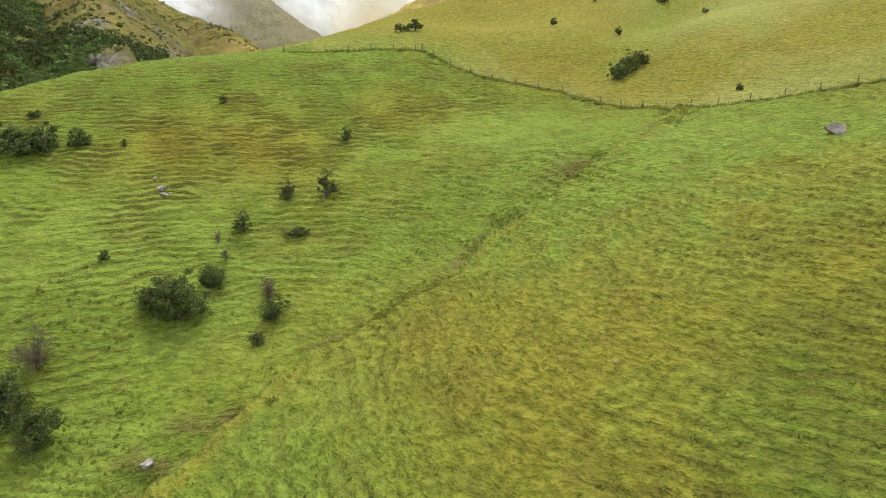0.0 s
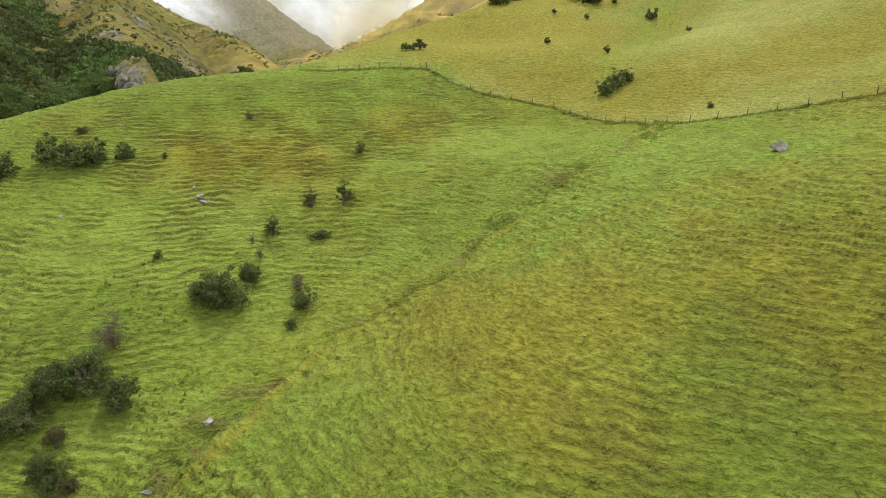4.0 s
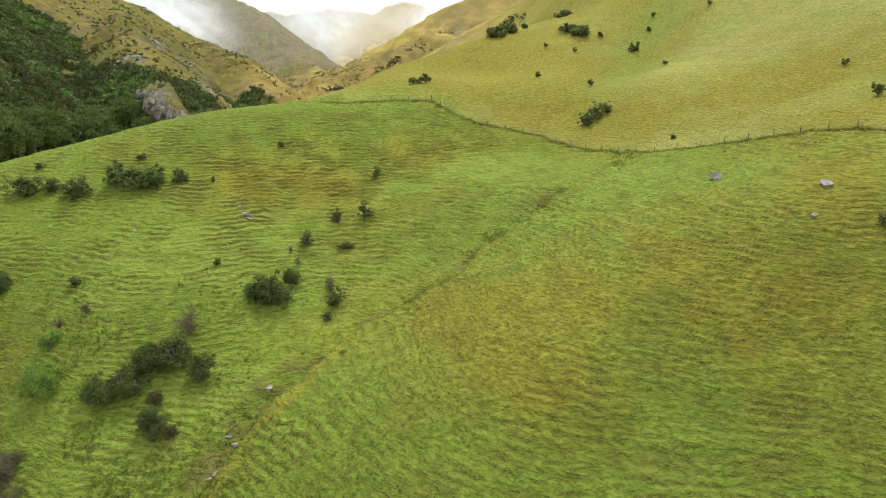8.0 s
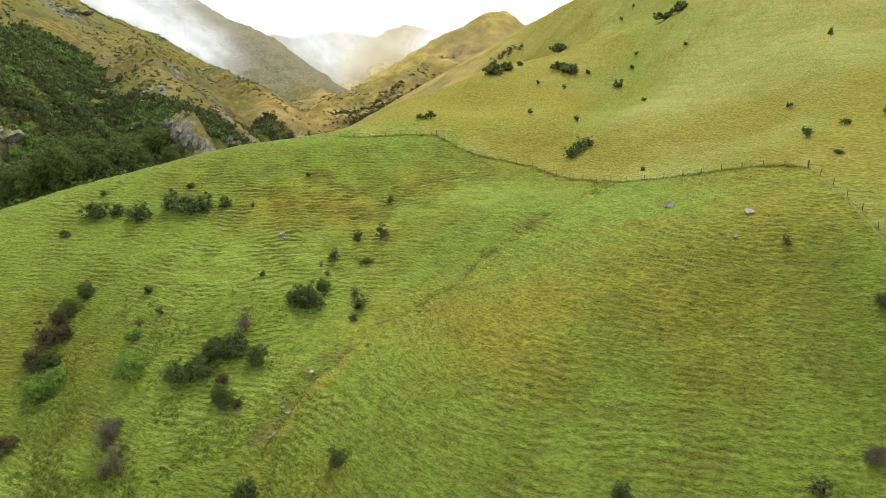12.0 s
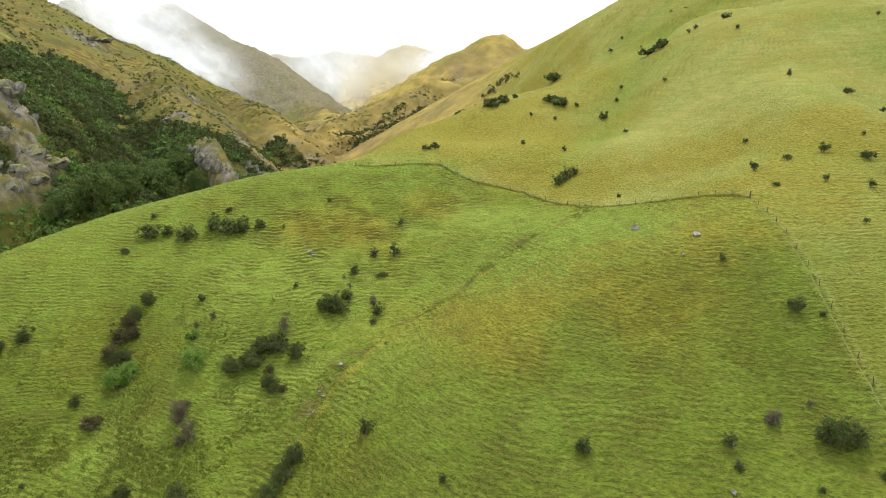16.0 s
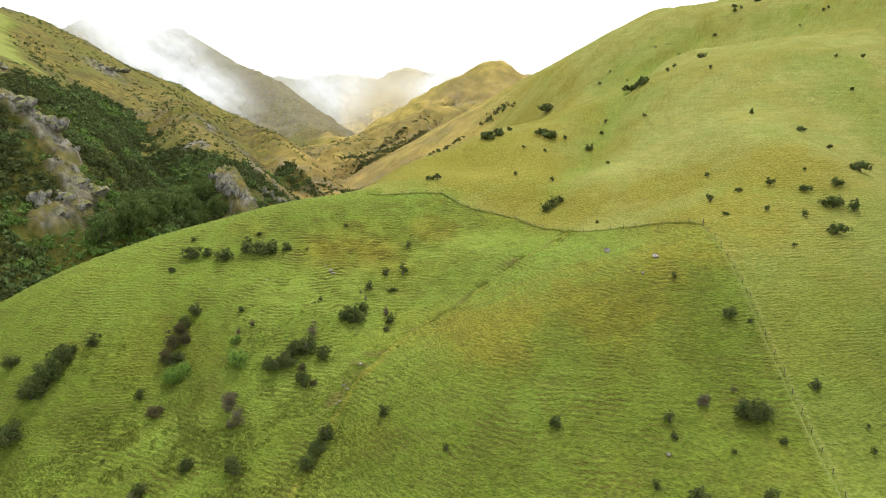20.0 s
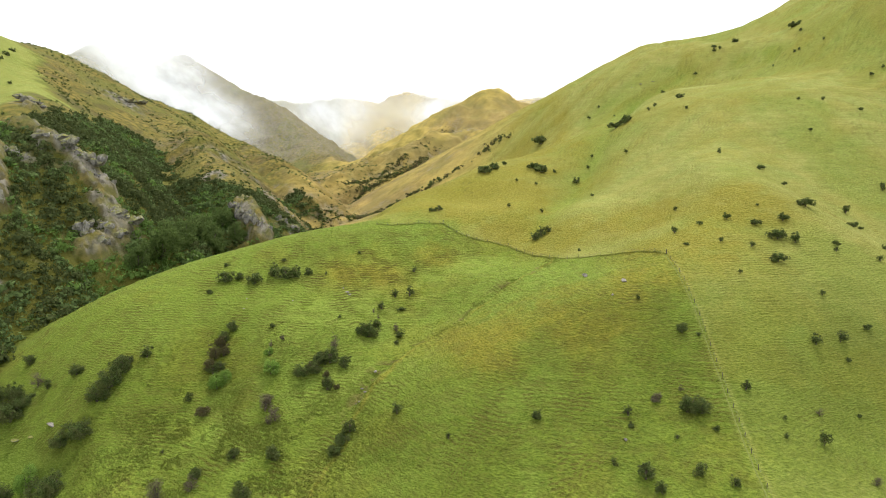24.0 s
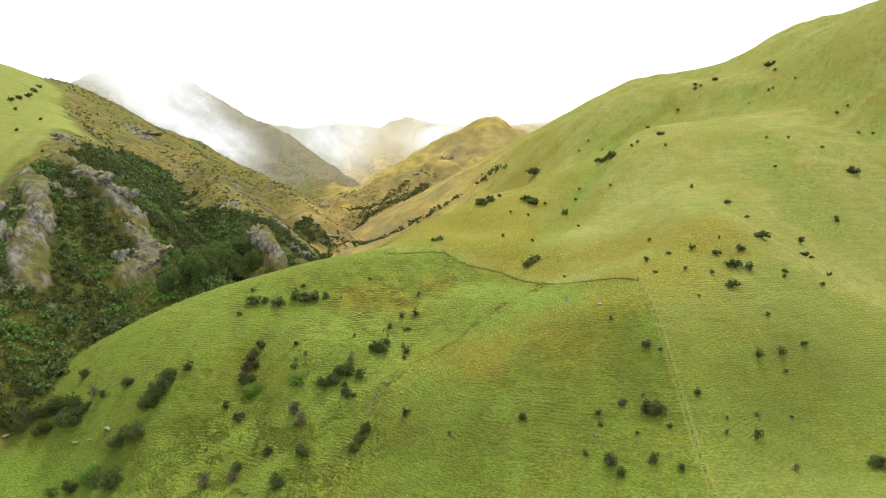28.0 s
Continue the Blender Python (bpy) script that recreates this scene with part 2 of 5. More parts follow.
def mist_material(name, thickness, scale, stretch):
    """Thin cloud: a white scattering sheet that thins out in wisps and towards its rim."""
    m = Nodes(name)
    t = m.tree
    gen = m.add("ShaderNodeTexCoord").outputs["Generated"]
    sep = m.add("ShaderNodeSeparateXYZ")
    m.link(gen, sep.inputs[0])
    rim = None
    for axis in (0, 2):
        far = m.math("ABSOLUTE", m.math("SUBTRACT", sep.outputs[axis], 0.5), 0)
        edge = m.span(far, 0.12, 0.48, 1.0, 0.0)
        rim = edge if rim is None else m.math("MULTIPLY", rim, edge)
    wisps = m.noise(scale, 6, 0.34, 0.68, stretch)
    broad = m.noise(scale * 0.35, 3, 0.30, 0.62, stretch)
    amount = m.math("MULTIPLY", m.math("MULTIPLY", m.math("ADD", m.math("MULTIPLY", wisps, 0.7), m.math("MULTIPLY", broad, 0.6)), rim), thickness)
    amount = m.math("MINIMUM", amount, 0.97)
    white = m.add("ShaderNodeBsdfDiffuse")
    white.inputs[0].default_value = (0.84, 0.87, 0.92, 1)
    soft = m.add("ShaderNodeBsdfTranslucent")
    soft.inputs[0].default_value = (0.84, 0.87, 0.92, 1)
    both = m.add("ShaderNodeMixShader")
    both.inputs[0].default_value = 0.5
    m.link(white.outputs[0], both.inputs[1])
    m.link(soft.outputs[0], both.inputs[2])
    clear = m.add("ShaderNodeBsdfTransparent")
    blend = m.add("ShaderNodeMixShader")
    m.link(amount, blend.inputs[0])
    m.link(clear.outputs[0], blend.inputs[1])
    m.link(both.outputs[0], blend.inputs[2])
    m.link(blend.outputs[0], t.nodes["Material Output"].inputs["Surface"])
    return m.mat


# Land forms: (x, y, breadth, rise), smooth hills and hollows that add up to the land.
# the spur, the knoll and the long hillside
PADDOCK_A = [
    (-500, -300, 150, 104.7), (410, -300, 150, 33.9), (380, -100, 65, 23.3), (-150, -20, 30, -10.3), (-150, -50, 30, 8.6), (-30, -50, 30, -10.2),
    (37.5, -10, 17, 1.4), (90, -10, 17, -4.5), (120, -50, 30, -16.0), (180, -50, 30, -9.0), (320, -40, 65, 31.7), (-400, 20, 65, -21.7),
    (-150, 10, 30, -13.7), (-120, 7.5, 17, -5.3), (-120, 25, 17, -8.4), (-102.5, 42.5, 17, 4.2), (-102.5, 7.5, 17, -5.4), (-67.5, 7.5, 17, -3.2),
    (-67.5, 42.5, 17, -6.6), (-50, 42.5, 17, 3.0), (-32.5, 7.5, 17, -2.3), (2.5, 7.5, 17, 5.8), (2.5, 42.5, 17, 6.7), (37.5, 42.5, 17, 9.0),
]
PADDOCK_B = [
    (72.5, 42.5, 17, 3.4), (90, 7.5, 17, -7.5), (107.5, 7.5, 17, -8.0), (125, 42.5, 17, -3.8), (125, 25, 17, -3.9), (140, 20, 65, 40.1),
    (150, 10, 30, -17.1), (-120, 77.5, 17, 6.0), (-120, 112.5, 17, 1.4), (-90, 100, 30, 10.3), (-85, 60, 17, 3.5), (-50, 95, 17, 1.4),
    (-50, 112.5, 17, 3.7), (-50, 60, 17, 4.2), (-32.5, 60, 17, 3.8), (-15, 77.5, 17, 1.6), (-15, 60, 17, -6.2), (20, 112.5, 17, -5.8),
    (20, 77.5, 17, 4.1), (55, 60, 17, 3.3), (72.5, 77.5, 17, 7.1), (90, 112.5, 17, 4.4), (107.5, 112.5, 17, 3.9), (107.5, 77.5, 17, 3.0),
]
PADDOCK_C = [
    (107.5, 95, 17, 5.8), (180, 70, 30, -11.3), (380, 80, 65, 34.4), (670, 90, 150, 91.3), (-280, 140, 65, -19.3), (-150, 160, 30, -30.9),
    (-85, 147.5, 17, -8.7), (-67.5, 165, 17, -7.9), (-50, 165, 17, -14.9), (2.5, 165, 17, -6.9), (20, 165, 17, -3.4), (55, 165, 17, -2.8),
    (107.5, 147.5, 17, 5.0), (107.5, 130, 17, 4.3), (-150, 190, 30, -11.8), (-120, 190, 30, -11.8), (-90, 220, 30, -11.2), (-60, 220, 30, -14.4),
    (-30, 220, 30, -20.3), (60, 190, 30, -16.9), (200, 200, 65, 47.3), (380, 200, 65, 43.7), (670, 220, 150, 157.8), (-90, 250, 30, -17.6),
]
PADDOCK_D = [
    (-60, 250, 30, -10.4), (380, 260, 65, 35.9), (-340, 320, 65, -11.8), (-160, 320, 65, -115.0), (-60, 310, 30, -16.1), (20, 350, 150, 180.3),
    (20, 320, 65, -109.9), (120, 310, 30, -6.5), (150, 310, 30, -14.7), (180, 310, 30, -11.3), (320, 320, 65, 96.9), (380, 320, 65, 10.1),
    (200, 380, 65, 41.7), (380, 380, 65, 46.7), (-100, 440, 65, -12.6), (-40, 440, 65, -73.4), (-220, 560, 65, -15.7), (-40, 560, 65, -24.8),
    (20, 560, 65, 21.4), (140, 620, 65, -6.0), (200, 620, 65, 83.2), (320, 620, 65, -28.1), (410, 610, 150, 284.0), (-370, 740, 150, -23.2),
]
# the even slope of the long hillside above its lower brow
HILL_FILL = [
    (52, 250, 24, -1.4), (60, 278, 24, 5.6), (66, 306, 24, 9.8), (82, 250, 24, -0.7), (90, 278, 24, -2.2), (96, 306, 24, -7.1), (120, 278, 24, 6.4), (126, 306, 24, 4.4),
    (142, 250, 24, -3.1), (150, 278, 24, 4.7), (156, 306, 24, 3.8), (172, 250, 24, -2.1), (180, 278, 24, 6.3), (198, 250, 24, 1.6), (204, 278, 24, -2.1), (212, 306, 24, -1.4),
]
FORMS = np.array(PADDOCK_A + PADDOCK_B + PADDOCK_C + PADDOCK_D + HILL_FILL)
# Ridges: fall per metre, roundness of the crest, and the crest from end to end (x, y, height).
RIDGES = [
    (0.62, 14, [(-416, 360, 208), (-395, 430, 198), (-396, 480, 195), (-387, 530, 198), (-377, 620, 176), (-350, 720, 157), (-313, 790, 125), (-282, 850, 92), (-253, 900, 62), (-233, 930, 28)]),  # valley side crest
    (0.95, 18, [(-385, 503, 194), (-305, 360, 146), (-228, 222, 117), (-196, 178, 98), (-192, 120, 74), (-200, 40, 52), (-230, -60, 30)]),  # spur with the green bench
    (0.85, 10, [(-355, 690, 154), (-210, 420, 112), (-150, 300, 82), (-112, 246, 62)]),  # spur with the cliffs
    (0.9, 6, [(-196, 200, 96), (-172, 180, 50), (-160, 165, 28)]),  # rib
    (0.8, 12, [(-313, 790, 117), (-190, 560, 100), (-118, 400, 70)]),  # spur 3
    (0.6, 25, [(244, 1120, 179), (167, 1080, 188), (115, 1060, 211), (86, 1048, 222), (36, 1010, 196), (-4, 985, 165), (-51, 960, 137), (-89, 900, 111)]),  # middle peak
    (0.6, 12, [(30, 900, 150), (-71, 770, 113), (-116, 740, 103), (-141, 710, 88), (-159, 690, 76), (-175, 670, 62)]),  # yellow spur
    (0.7, 25, [(-1286, 1900, 93), (-1015, 1800, 253), (-835, 1740, 328), (-711, 1700, 387), (-601, 1600, 319), (-503, 1500, 263), (-403, 1400, 227), (-344, 1320, 186), (-292, 1250, 152), (-239, 1150, 122), (-190, 1060, 95)]),  # misty
    (0.6, 40, [(-1369, 2600, 585), (-953, 2600, 426), (-790, 2600, 373), (-583, 2600, 346), (-455, 2600, 375), (-366, 2600, 364), (-264, 2600, 345), (-154, 2600, 390), (-3, 2600, 370), (200, 2600, 348), (412, 2600, 381), (740, 2600, 446), (1321, 2600, 598)]),  # far
]
# The crest of the long hillside, in the same way.
HILL_CREST = [
    (0.55, 8, [(106, 640, 141), (138, 600, 164), (168, 575, 183), (193, 560, 200), (210, 550, 211), (219, 540, 206), (239, 530, 212), (281, 520, 221), (318, 510, 235), (372, 500, 261), (422, 490, 276)]),
]

# Crags on the valley side: (x, y, z, breadth, height). Stones in the grass: (x, y, breadth).
CRAGS = [
    (-194, 135, 80, 12.6, 17.6), (-180, 125, 72, 11.0, 28.1), (-178, 106, 66, 9.1, 19.4), (-188, 159, 89, 8.2, 16.4), (-180, 172, 91, 12.8, 11.3),
    (-168, 174, 83, 12.8, 14.3), (-160, 171, 76, 8.5, 9.9), (-146, 156, 61, 12.2, 13.6), (-147, 137, 52, 9.0, 14.1), (-146, 146, 56, 10.5, 11.1),
    (-110, 227, 52, 11.4, 22.1), (-102, 224, 48, 7.3, 14.9), (-93, 241, 52, 9.7, 18.0), (-118, 237, 58, 6.8, 10.3), (-293, 474, 140, 22.7, 11.9),
    (-225, 227, 117, 9.9, 8.6), (-156, 92, 45, 3.9, 3.1), (-169, 88, 53, 8.6, 5.4), (-138, 155, 54, 3.3, 3.3), (-86, 238, 46, 6.2, 7.6),
]
STONES = [
    (38.3, 64.2, 2.45), (-22.1, 42.8, 1.09), (45.9, 49.7, 2.07), (41.1, 43.4, 1.16), (-65.7, 71.2, 0.81), (-66.1, 76.1, 0.75), (-36.4, 82.0, 0.98), (-35.2, 80.1, 1.16),
    (-34.0, 78.6, 1.15), (-34.6, 79.5, 0.96), (-33.7, 79.4, 0.87), (-50.8, 72.9, 0.73), (-24.8, 35.5, 0.88), (-23.9, 34.8, 0.99),
    (-25.5, 30.8, 0.94), (-25.0, 31.3, 0.83), (-34.6, 79.8, 1.41), (-118.5, 40.9, 6.33), (-113.8, 39.8, 5.27), (-141.2, 41.4, 6.01), (-108.3, 39.6, 2.45), (33.5, 0.4, 1.10),
    (11.1, 38.5, 0.29), (45.9, 50.3, 1.60), (134.6, 342.0, 7.68), (142.7, 340.8, 6.39), (128.3, 342.1, 4.27),
]
STALKS = [(-2.6, 62.9), (-0.8, 64.8), (-2.1, 64.6), (-0.8, 61.3), (-6.6, 59.3), (-9.4, 56.4), (-35.6, 63.0), (-38.5, 62.8), (14.5, 83.6), (-5.7, 66.8), (-3.6, 60.8), (-27.3, 65.9), (-35.4, 62.4), (-30.8, 66.3)]


def with_crests(h, x, y, crests):
    """The land h with ridges raised on it, blended where they meet."""
    for fall, rounding, crest in crests:
        top = np.full(x.shape, -1e3)
        for (ax, ay, az), (bx, by, bz) in zip(crest[:-1], crest[1:]):
            dx, dy = bx - ax, by - ay
            u = np.clip(((x - ax) * dx + (y - ay) * dy) / (dx * dx + dy * dy), 0, 1)
            away = np.hypot(x - ax - u * dx, y - ay - u * dy)
            top = np.maximum(top, az + u * (bz - az) - fall * (np.sqrt(away ** 2 + rounding ** 2) - rounding))
        h = 3 * np.logaddexp(h / 3, top / 3)
    return h


def land_parts(x, y):
    """The smooth height of the land, how much of it belongs to the paddock hill (1) or to the ridges beyond (0), and the hill's fall."""
    x, y = np.asarray(x, float), np.asarray(y, float)
    h, hx, hy = np.full(x.shape, 5.0), np.zeros(x.shape), np.zeros(x.shape)
    for cx, cy, s, rise in FORMS:
        ok = (np.abs(y - cy) < 4.2 * s) & (np.abs(x - cx) < 4.2 * s)
        dx, dy = x[ok] - cx, y[ok] - cy
        g = rise * np.exp(-(dx * dx + dy * dy) / (2 * s * s))
        h[ok] += g
        hx[ok] -= g * dx / (s * s)
        hy[ok] -= g * dy / (s * s)
    h = with_crests(h, x, y, HILL_CREST)
    own = h
    h = with_crests(h, x, y, RIDGES)
    return h, np.exp(-np.maximum(h - own, 0) / 3), np.hypot(hx, hy)


NOISE_TABLE = np.random.default_rng(5).random(512 * 512).astype(np.float32)


def value_noise(x, y, cell, seed=0):
    """Smooth noise from 0 to 1."""
    u, v = np.asarray(x, np.float32) / np.float32(cell) + np.float32(seed * 17.3), np.asarray(y, np.float32) / np.float32(cell) - np.float32(seed * 9.1)
    i, j = np.floor(u), np.floor(v)
    fu, fv = u - i, v - j
    fu, fv = fu * fu * (3 - 2 * fu), fv * fv * (3 - 2 * fv)
    i, j = (i.astype(np.int32) + 37 * seed) & 511, (j.astype(np.int32) + 101 * seed) & 511
    k, m = ((i + 1) & 511) << 9, (j + 1) & 511
    i <<= 9
    low = NOISE_TABLE.take(i | j)
    low += (NOISE_TABLE.take(k | j) - low) * fu
    high = NOISE_TABLE.take(i | m)
    high += (NOISE_TABLE.take(k | m) - high) * fu
    return low + (high - low) * fv


def fractal(x, y, cell, seed=0, octaves=4):
    total, size = 0.0, 0.0
    for k in range(octaves):
        a = 0.7 * k
        total = total + value_noise(x * math.cos(a) - y * math.sin(a), x * math.sin(a) + y * math.cos(a), cell / 2 ** k, seed + k) * 0.55 ** k
        size += 0.55 ** k
    return total / size


def smooth(low, high, v):
    t = np.clip((v - low) / (high - low), 0, 1)
    return t * t * (3 - 2 * t)


def from_line(x, y, line):
    """The distance to a line of points, and the side of it (plus: right of the way along it)."""
    best, side = np.full(np.shape(x), 1e9), np.zeros(np.shape(x))
    for (ax, ay), (bx, by) in zip(line[:-1], line[1:]):
        dx, dy = bx - ax, by - ay
        u = np.clip(((x - ax) * dx + (y - ay) * dy) / (dx * dx + dy * dy), 0, 1)
        d = np.hypot(x - ax - u * dx, y - ay - u * dy)
        s = (x - ax) * dy - (y - ay) * dx
        side = np.where(d < best, s, side)
        best = np.minimum(best, d)
    return best, side


# The gully from the saddle down; the fence over the knoll and the saddle; the fence down the spur.
GULLY = [(35, 98), (30.5, 90), (26, 84.5), (20.5, 79.5), (15, 73), (10.5, 69.5), (7, 67.5), (3.5, 63.5), (0.7, 60.6), (-3.6, 58.4), (-7.2, 57.2), (-11.5, 54.2), (-14.5, 50), (-17, 46.5), (-19.8, 42), (-23.6, 36.3), (-25.4, 30.7), (-26, 25), (-28, 17), (-32, 10), (-36, 2), (-45, -14)]
FENCE_SADDLE = [(-30, 128), (-24, 126.5), (-18, 127.5), (-10, 129), (-4, 129), (1, 124.3), (7, 121), (14, 119.5), (21, 116.5), (27.4, 108), (33, 100.5), (38.6, 92.7), (46, 87), (53, 78), (59, 69), (62, 64)]
FENCE_SPUR = [(62, 64), (60.8, 45), (60.3, 34), (59.6, 25), (58.8, 14.6), (57.2, 3.4), (55, -9.8), (53.4, -22), (52, -40)]
BENCH_EDGE = [(-640, 640), (-385, 470), (-328, 400), (-268, 330), (-226, 222), (-213, 196), (-232, 185), (-262, 150), (-300, 60), (-340, -60)]
DRY_PATCHES = [(5, 43, 9), (22, 48, 8), (44, 43, 7), (9, 30, 6), (12, 50, 9), (30, 52, 9), (38, 46, 9), (52, 55, 8), (14, 40, 7), (58, 62, 9), (60, 72, 12), (30, 128, 12), (20, 132, 14), (5, 140, 14), (95, 90, 18), (70, 110, 18), (3, 49, 9), (19, 49, 10), (24, 45, 8), (45, 48, 9), (34, 33, 10), (-24, 92, 8), (-36, 91, 8), (8, 35, 8), (55, 52, 9), (-7, 106, 7), (20, 150, 22), (-5, 165, 26), (40, 115, 14), (75, 70, 16)]
LUSH_PATCHES = [(-13, 123, 9), (-3, 126, 6), (-12, 116, 7), (-20, 120, 7), (-4, 118, 6), (21, 77, 8), (15, 72, 7), (25, 55, 7), (-51, 46, 8), (-64, 39, 7), (-128, 30, 16), (-37, 37, 7), (-60, 30, 8), (30, 68, 8), (-24, 62, 6), (15, 65, 10), (23, 72, 9), (12, 58, 8), (36, 64, 7)]


# The wooded side of the valley, in plan, and the rocky ribs that break it: (breadth, rise, line).
WOOD = [(-222, 184), (-209, 196), (-214, 231), (-250, 330), (-266, 372), (-229, 390), (-187, 345), (-200, 336), (-171, 306), (-152, 289), (-123, 278), (-130, 385), (-112, 390), (-96, 380), (-84, 330), (-60, 280), (-62, 200), (-85, 130), (-104, 95), (-118, 70), (-142, 52), (-152, 20), (-200, 0), (-225, 60), (-205, 130)]
RIBS = [
    (7.5, 5.0, [(-206, 191), (-185, 180), (-174, 176), (-165, 172), (-157, 168)]),
    (6.0, 4.5, [(-153, 160), (-145, 155), (-143, 147), (-146, 134)]),
    (7.0, 5.0, [(-216, 174), (-200, 156), (-186, 140), (-179, 117), (-166, 97)]),
    (6.5, 5.5, [(-121, 247), (-110, 232), (-101, 221)]),
    (7.5, 5.0, [(-117, 301), (-107, 301), (-97, 296)]),
    (9.0, 3.0, [(-301, 471), (-285, 478)]),
    (6.0, 2.0, [(-231, 243), (-220, 220)]),
]
HILL_DRAW = [(164, 338), (125, 322), (100, 262), (74, 209), (42, 150), (33, 125)]
GOLDEN_EDGE = [(115, 520), (97, 409), (84, 333), (72, 218), (45, 167), (30, 117)]


def from_ribs(x, y):
    """How far up a rocky rib a place lies, from 0 to 1, and how high it rises there."""
    on, rise = np.zeros(x.shape), np.zeros(x.shape)
    shift = 9 * (fractal(x, y, 13, 301, 3) - 0.5)
    for broad, tall, line in RIBS:
        cx, cy = line[len(line) // 2]
        ok = np.hypot(x - cx, y - cy) < 75
        if not ok.any():
            continue
        d, _ = from_line(x[ok], y[ok], line)
        v = smooth(broad * 1.15, broad * 0.5, d + shift[ok])
        rise[ok] = np.maximum(rise[ok], v * tall)
        on[ok] = np.maximum(on[ok], v)
    return on, rise


def wooded(x, y):
    """Whether a place lies in the wood, whose edge wavers."""
    wx = x + 22 * (fractal(x, y, 24, 311, 3) - 0.5)
    wy = y + 40 * (fractal(x, y, 30, 313, 3) - 0.5)
    gaps = fractal(0.7 * x + 0.7 * y, 1.6 * (y - x), 36, 317, 3)
    return inside(wx, wy, WOOD) & (from_ribs(x, y)[0] < 0.35) & (gaps < 0.70)


RANK_PATCHES = [(20, 27, 7), (30, 26, 8), (8, 26, 6), (-60, 18, 13), (-76, 34, 11), (-46, 8, 12), (-100, 22, 12), (-54, 44, 7), (-36, 52, 6), (-70, 56, 8), (-30, 24, 7), (12, 6, 16), (34, 2, 14), (-14, 12, 10), (21, 33, 6), (38, 33, 9), (49, 37, 9), (28, 27, 8), (58, 25, 10), (45, 22, 17), (30, 17, 13), (23, 27, 8), (55, 8, 15), (80, 0, 28), (100, 30, 18), (14, 22, 7)]
PALE_PATCHES = [(15, 66, 12), (9, 53, 9), (22, 57, 10), (0, 60, 7), (30, 76, 9), (-20, 76, 16), (-38, 62, 14), (-5, 46, 7), (-14, 92, 10), (45, 60, 9), (5, 100, 14), (-30, 40, 8)]


def patches(x, y, rows, reach):
    """How near a place is to any of the patches (x, y, radius), from 0 to 1."""
    v = np.zeros(x.shape)
    for px, py, r in rows:
        v = np.maximum(v, np.exp(-((x - px) ** 2 + (y - py) ** 2) / (2 * (r * reach) ** 2)))
    return v


def inside(x, y, line):
    hit = np.zeros(np.shape(x), bool)
    for (ax, ay), (bx, by) in zip(line, line[1:] + line[:1]):
        if ay != by:
            hit ^= ((ay > y) != (by > y)) & (x < (bx - ax) * (y - ay) / (by - ay) + ax)
    return hit


def bank_side(x, y):
    """How far a place lies to the lower side of the gully (plus) or on the spur (minus)."""
    d, side_of = from_line(x, y, GULLY)
    return d * np.sign(side_of)


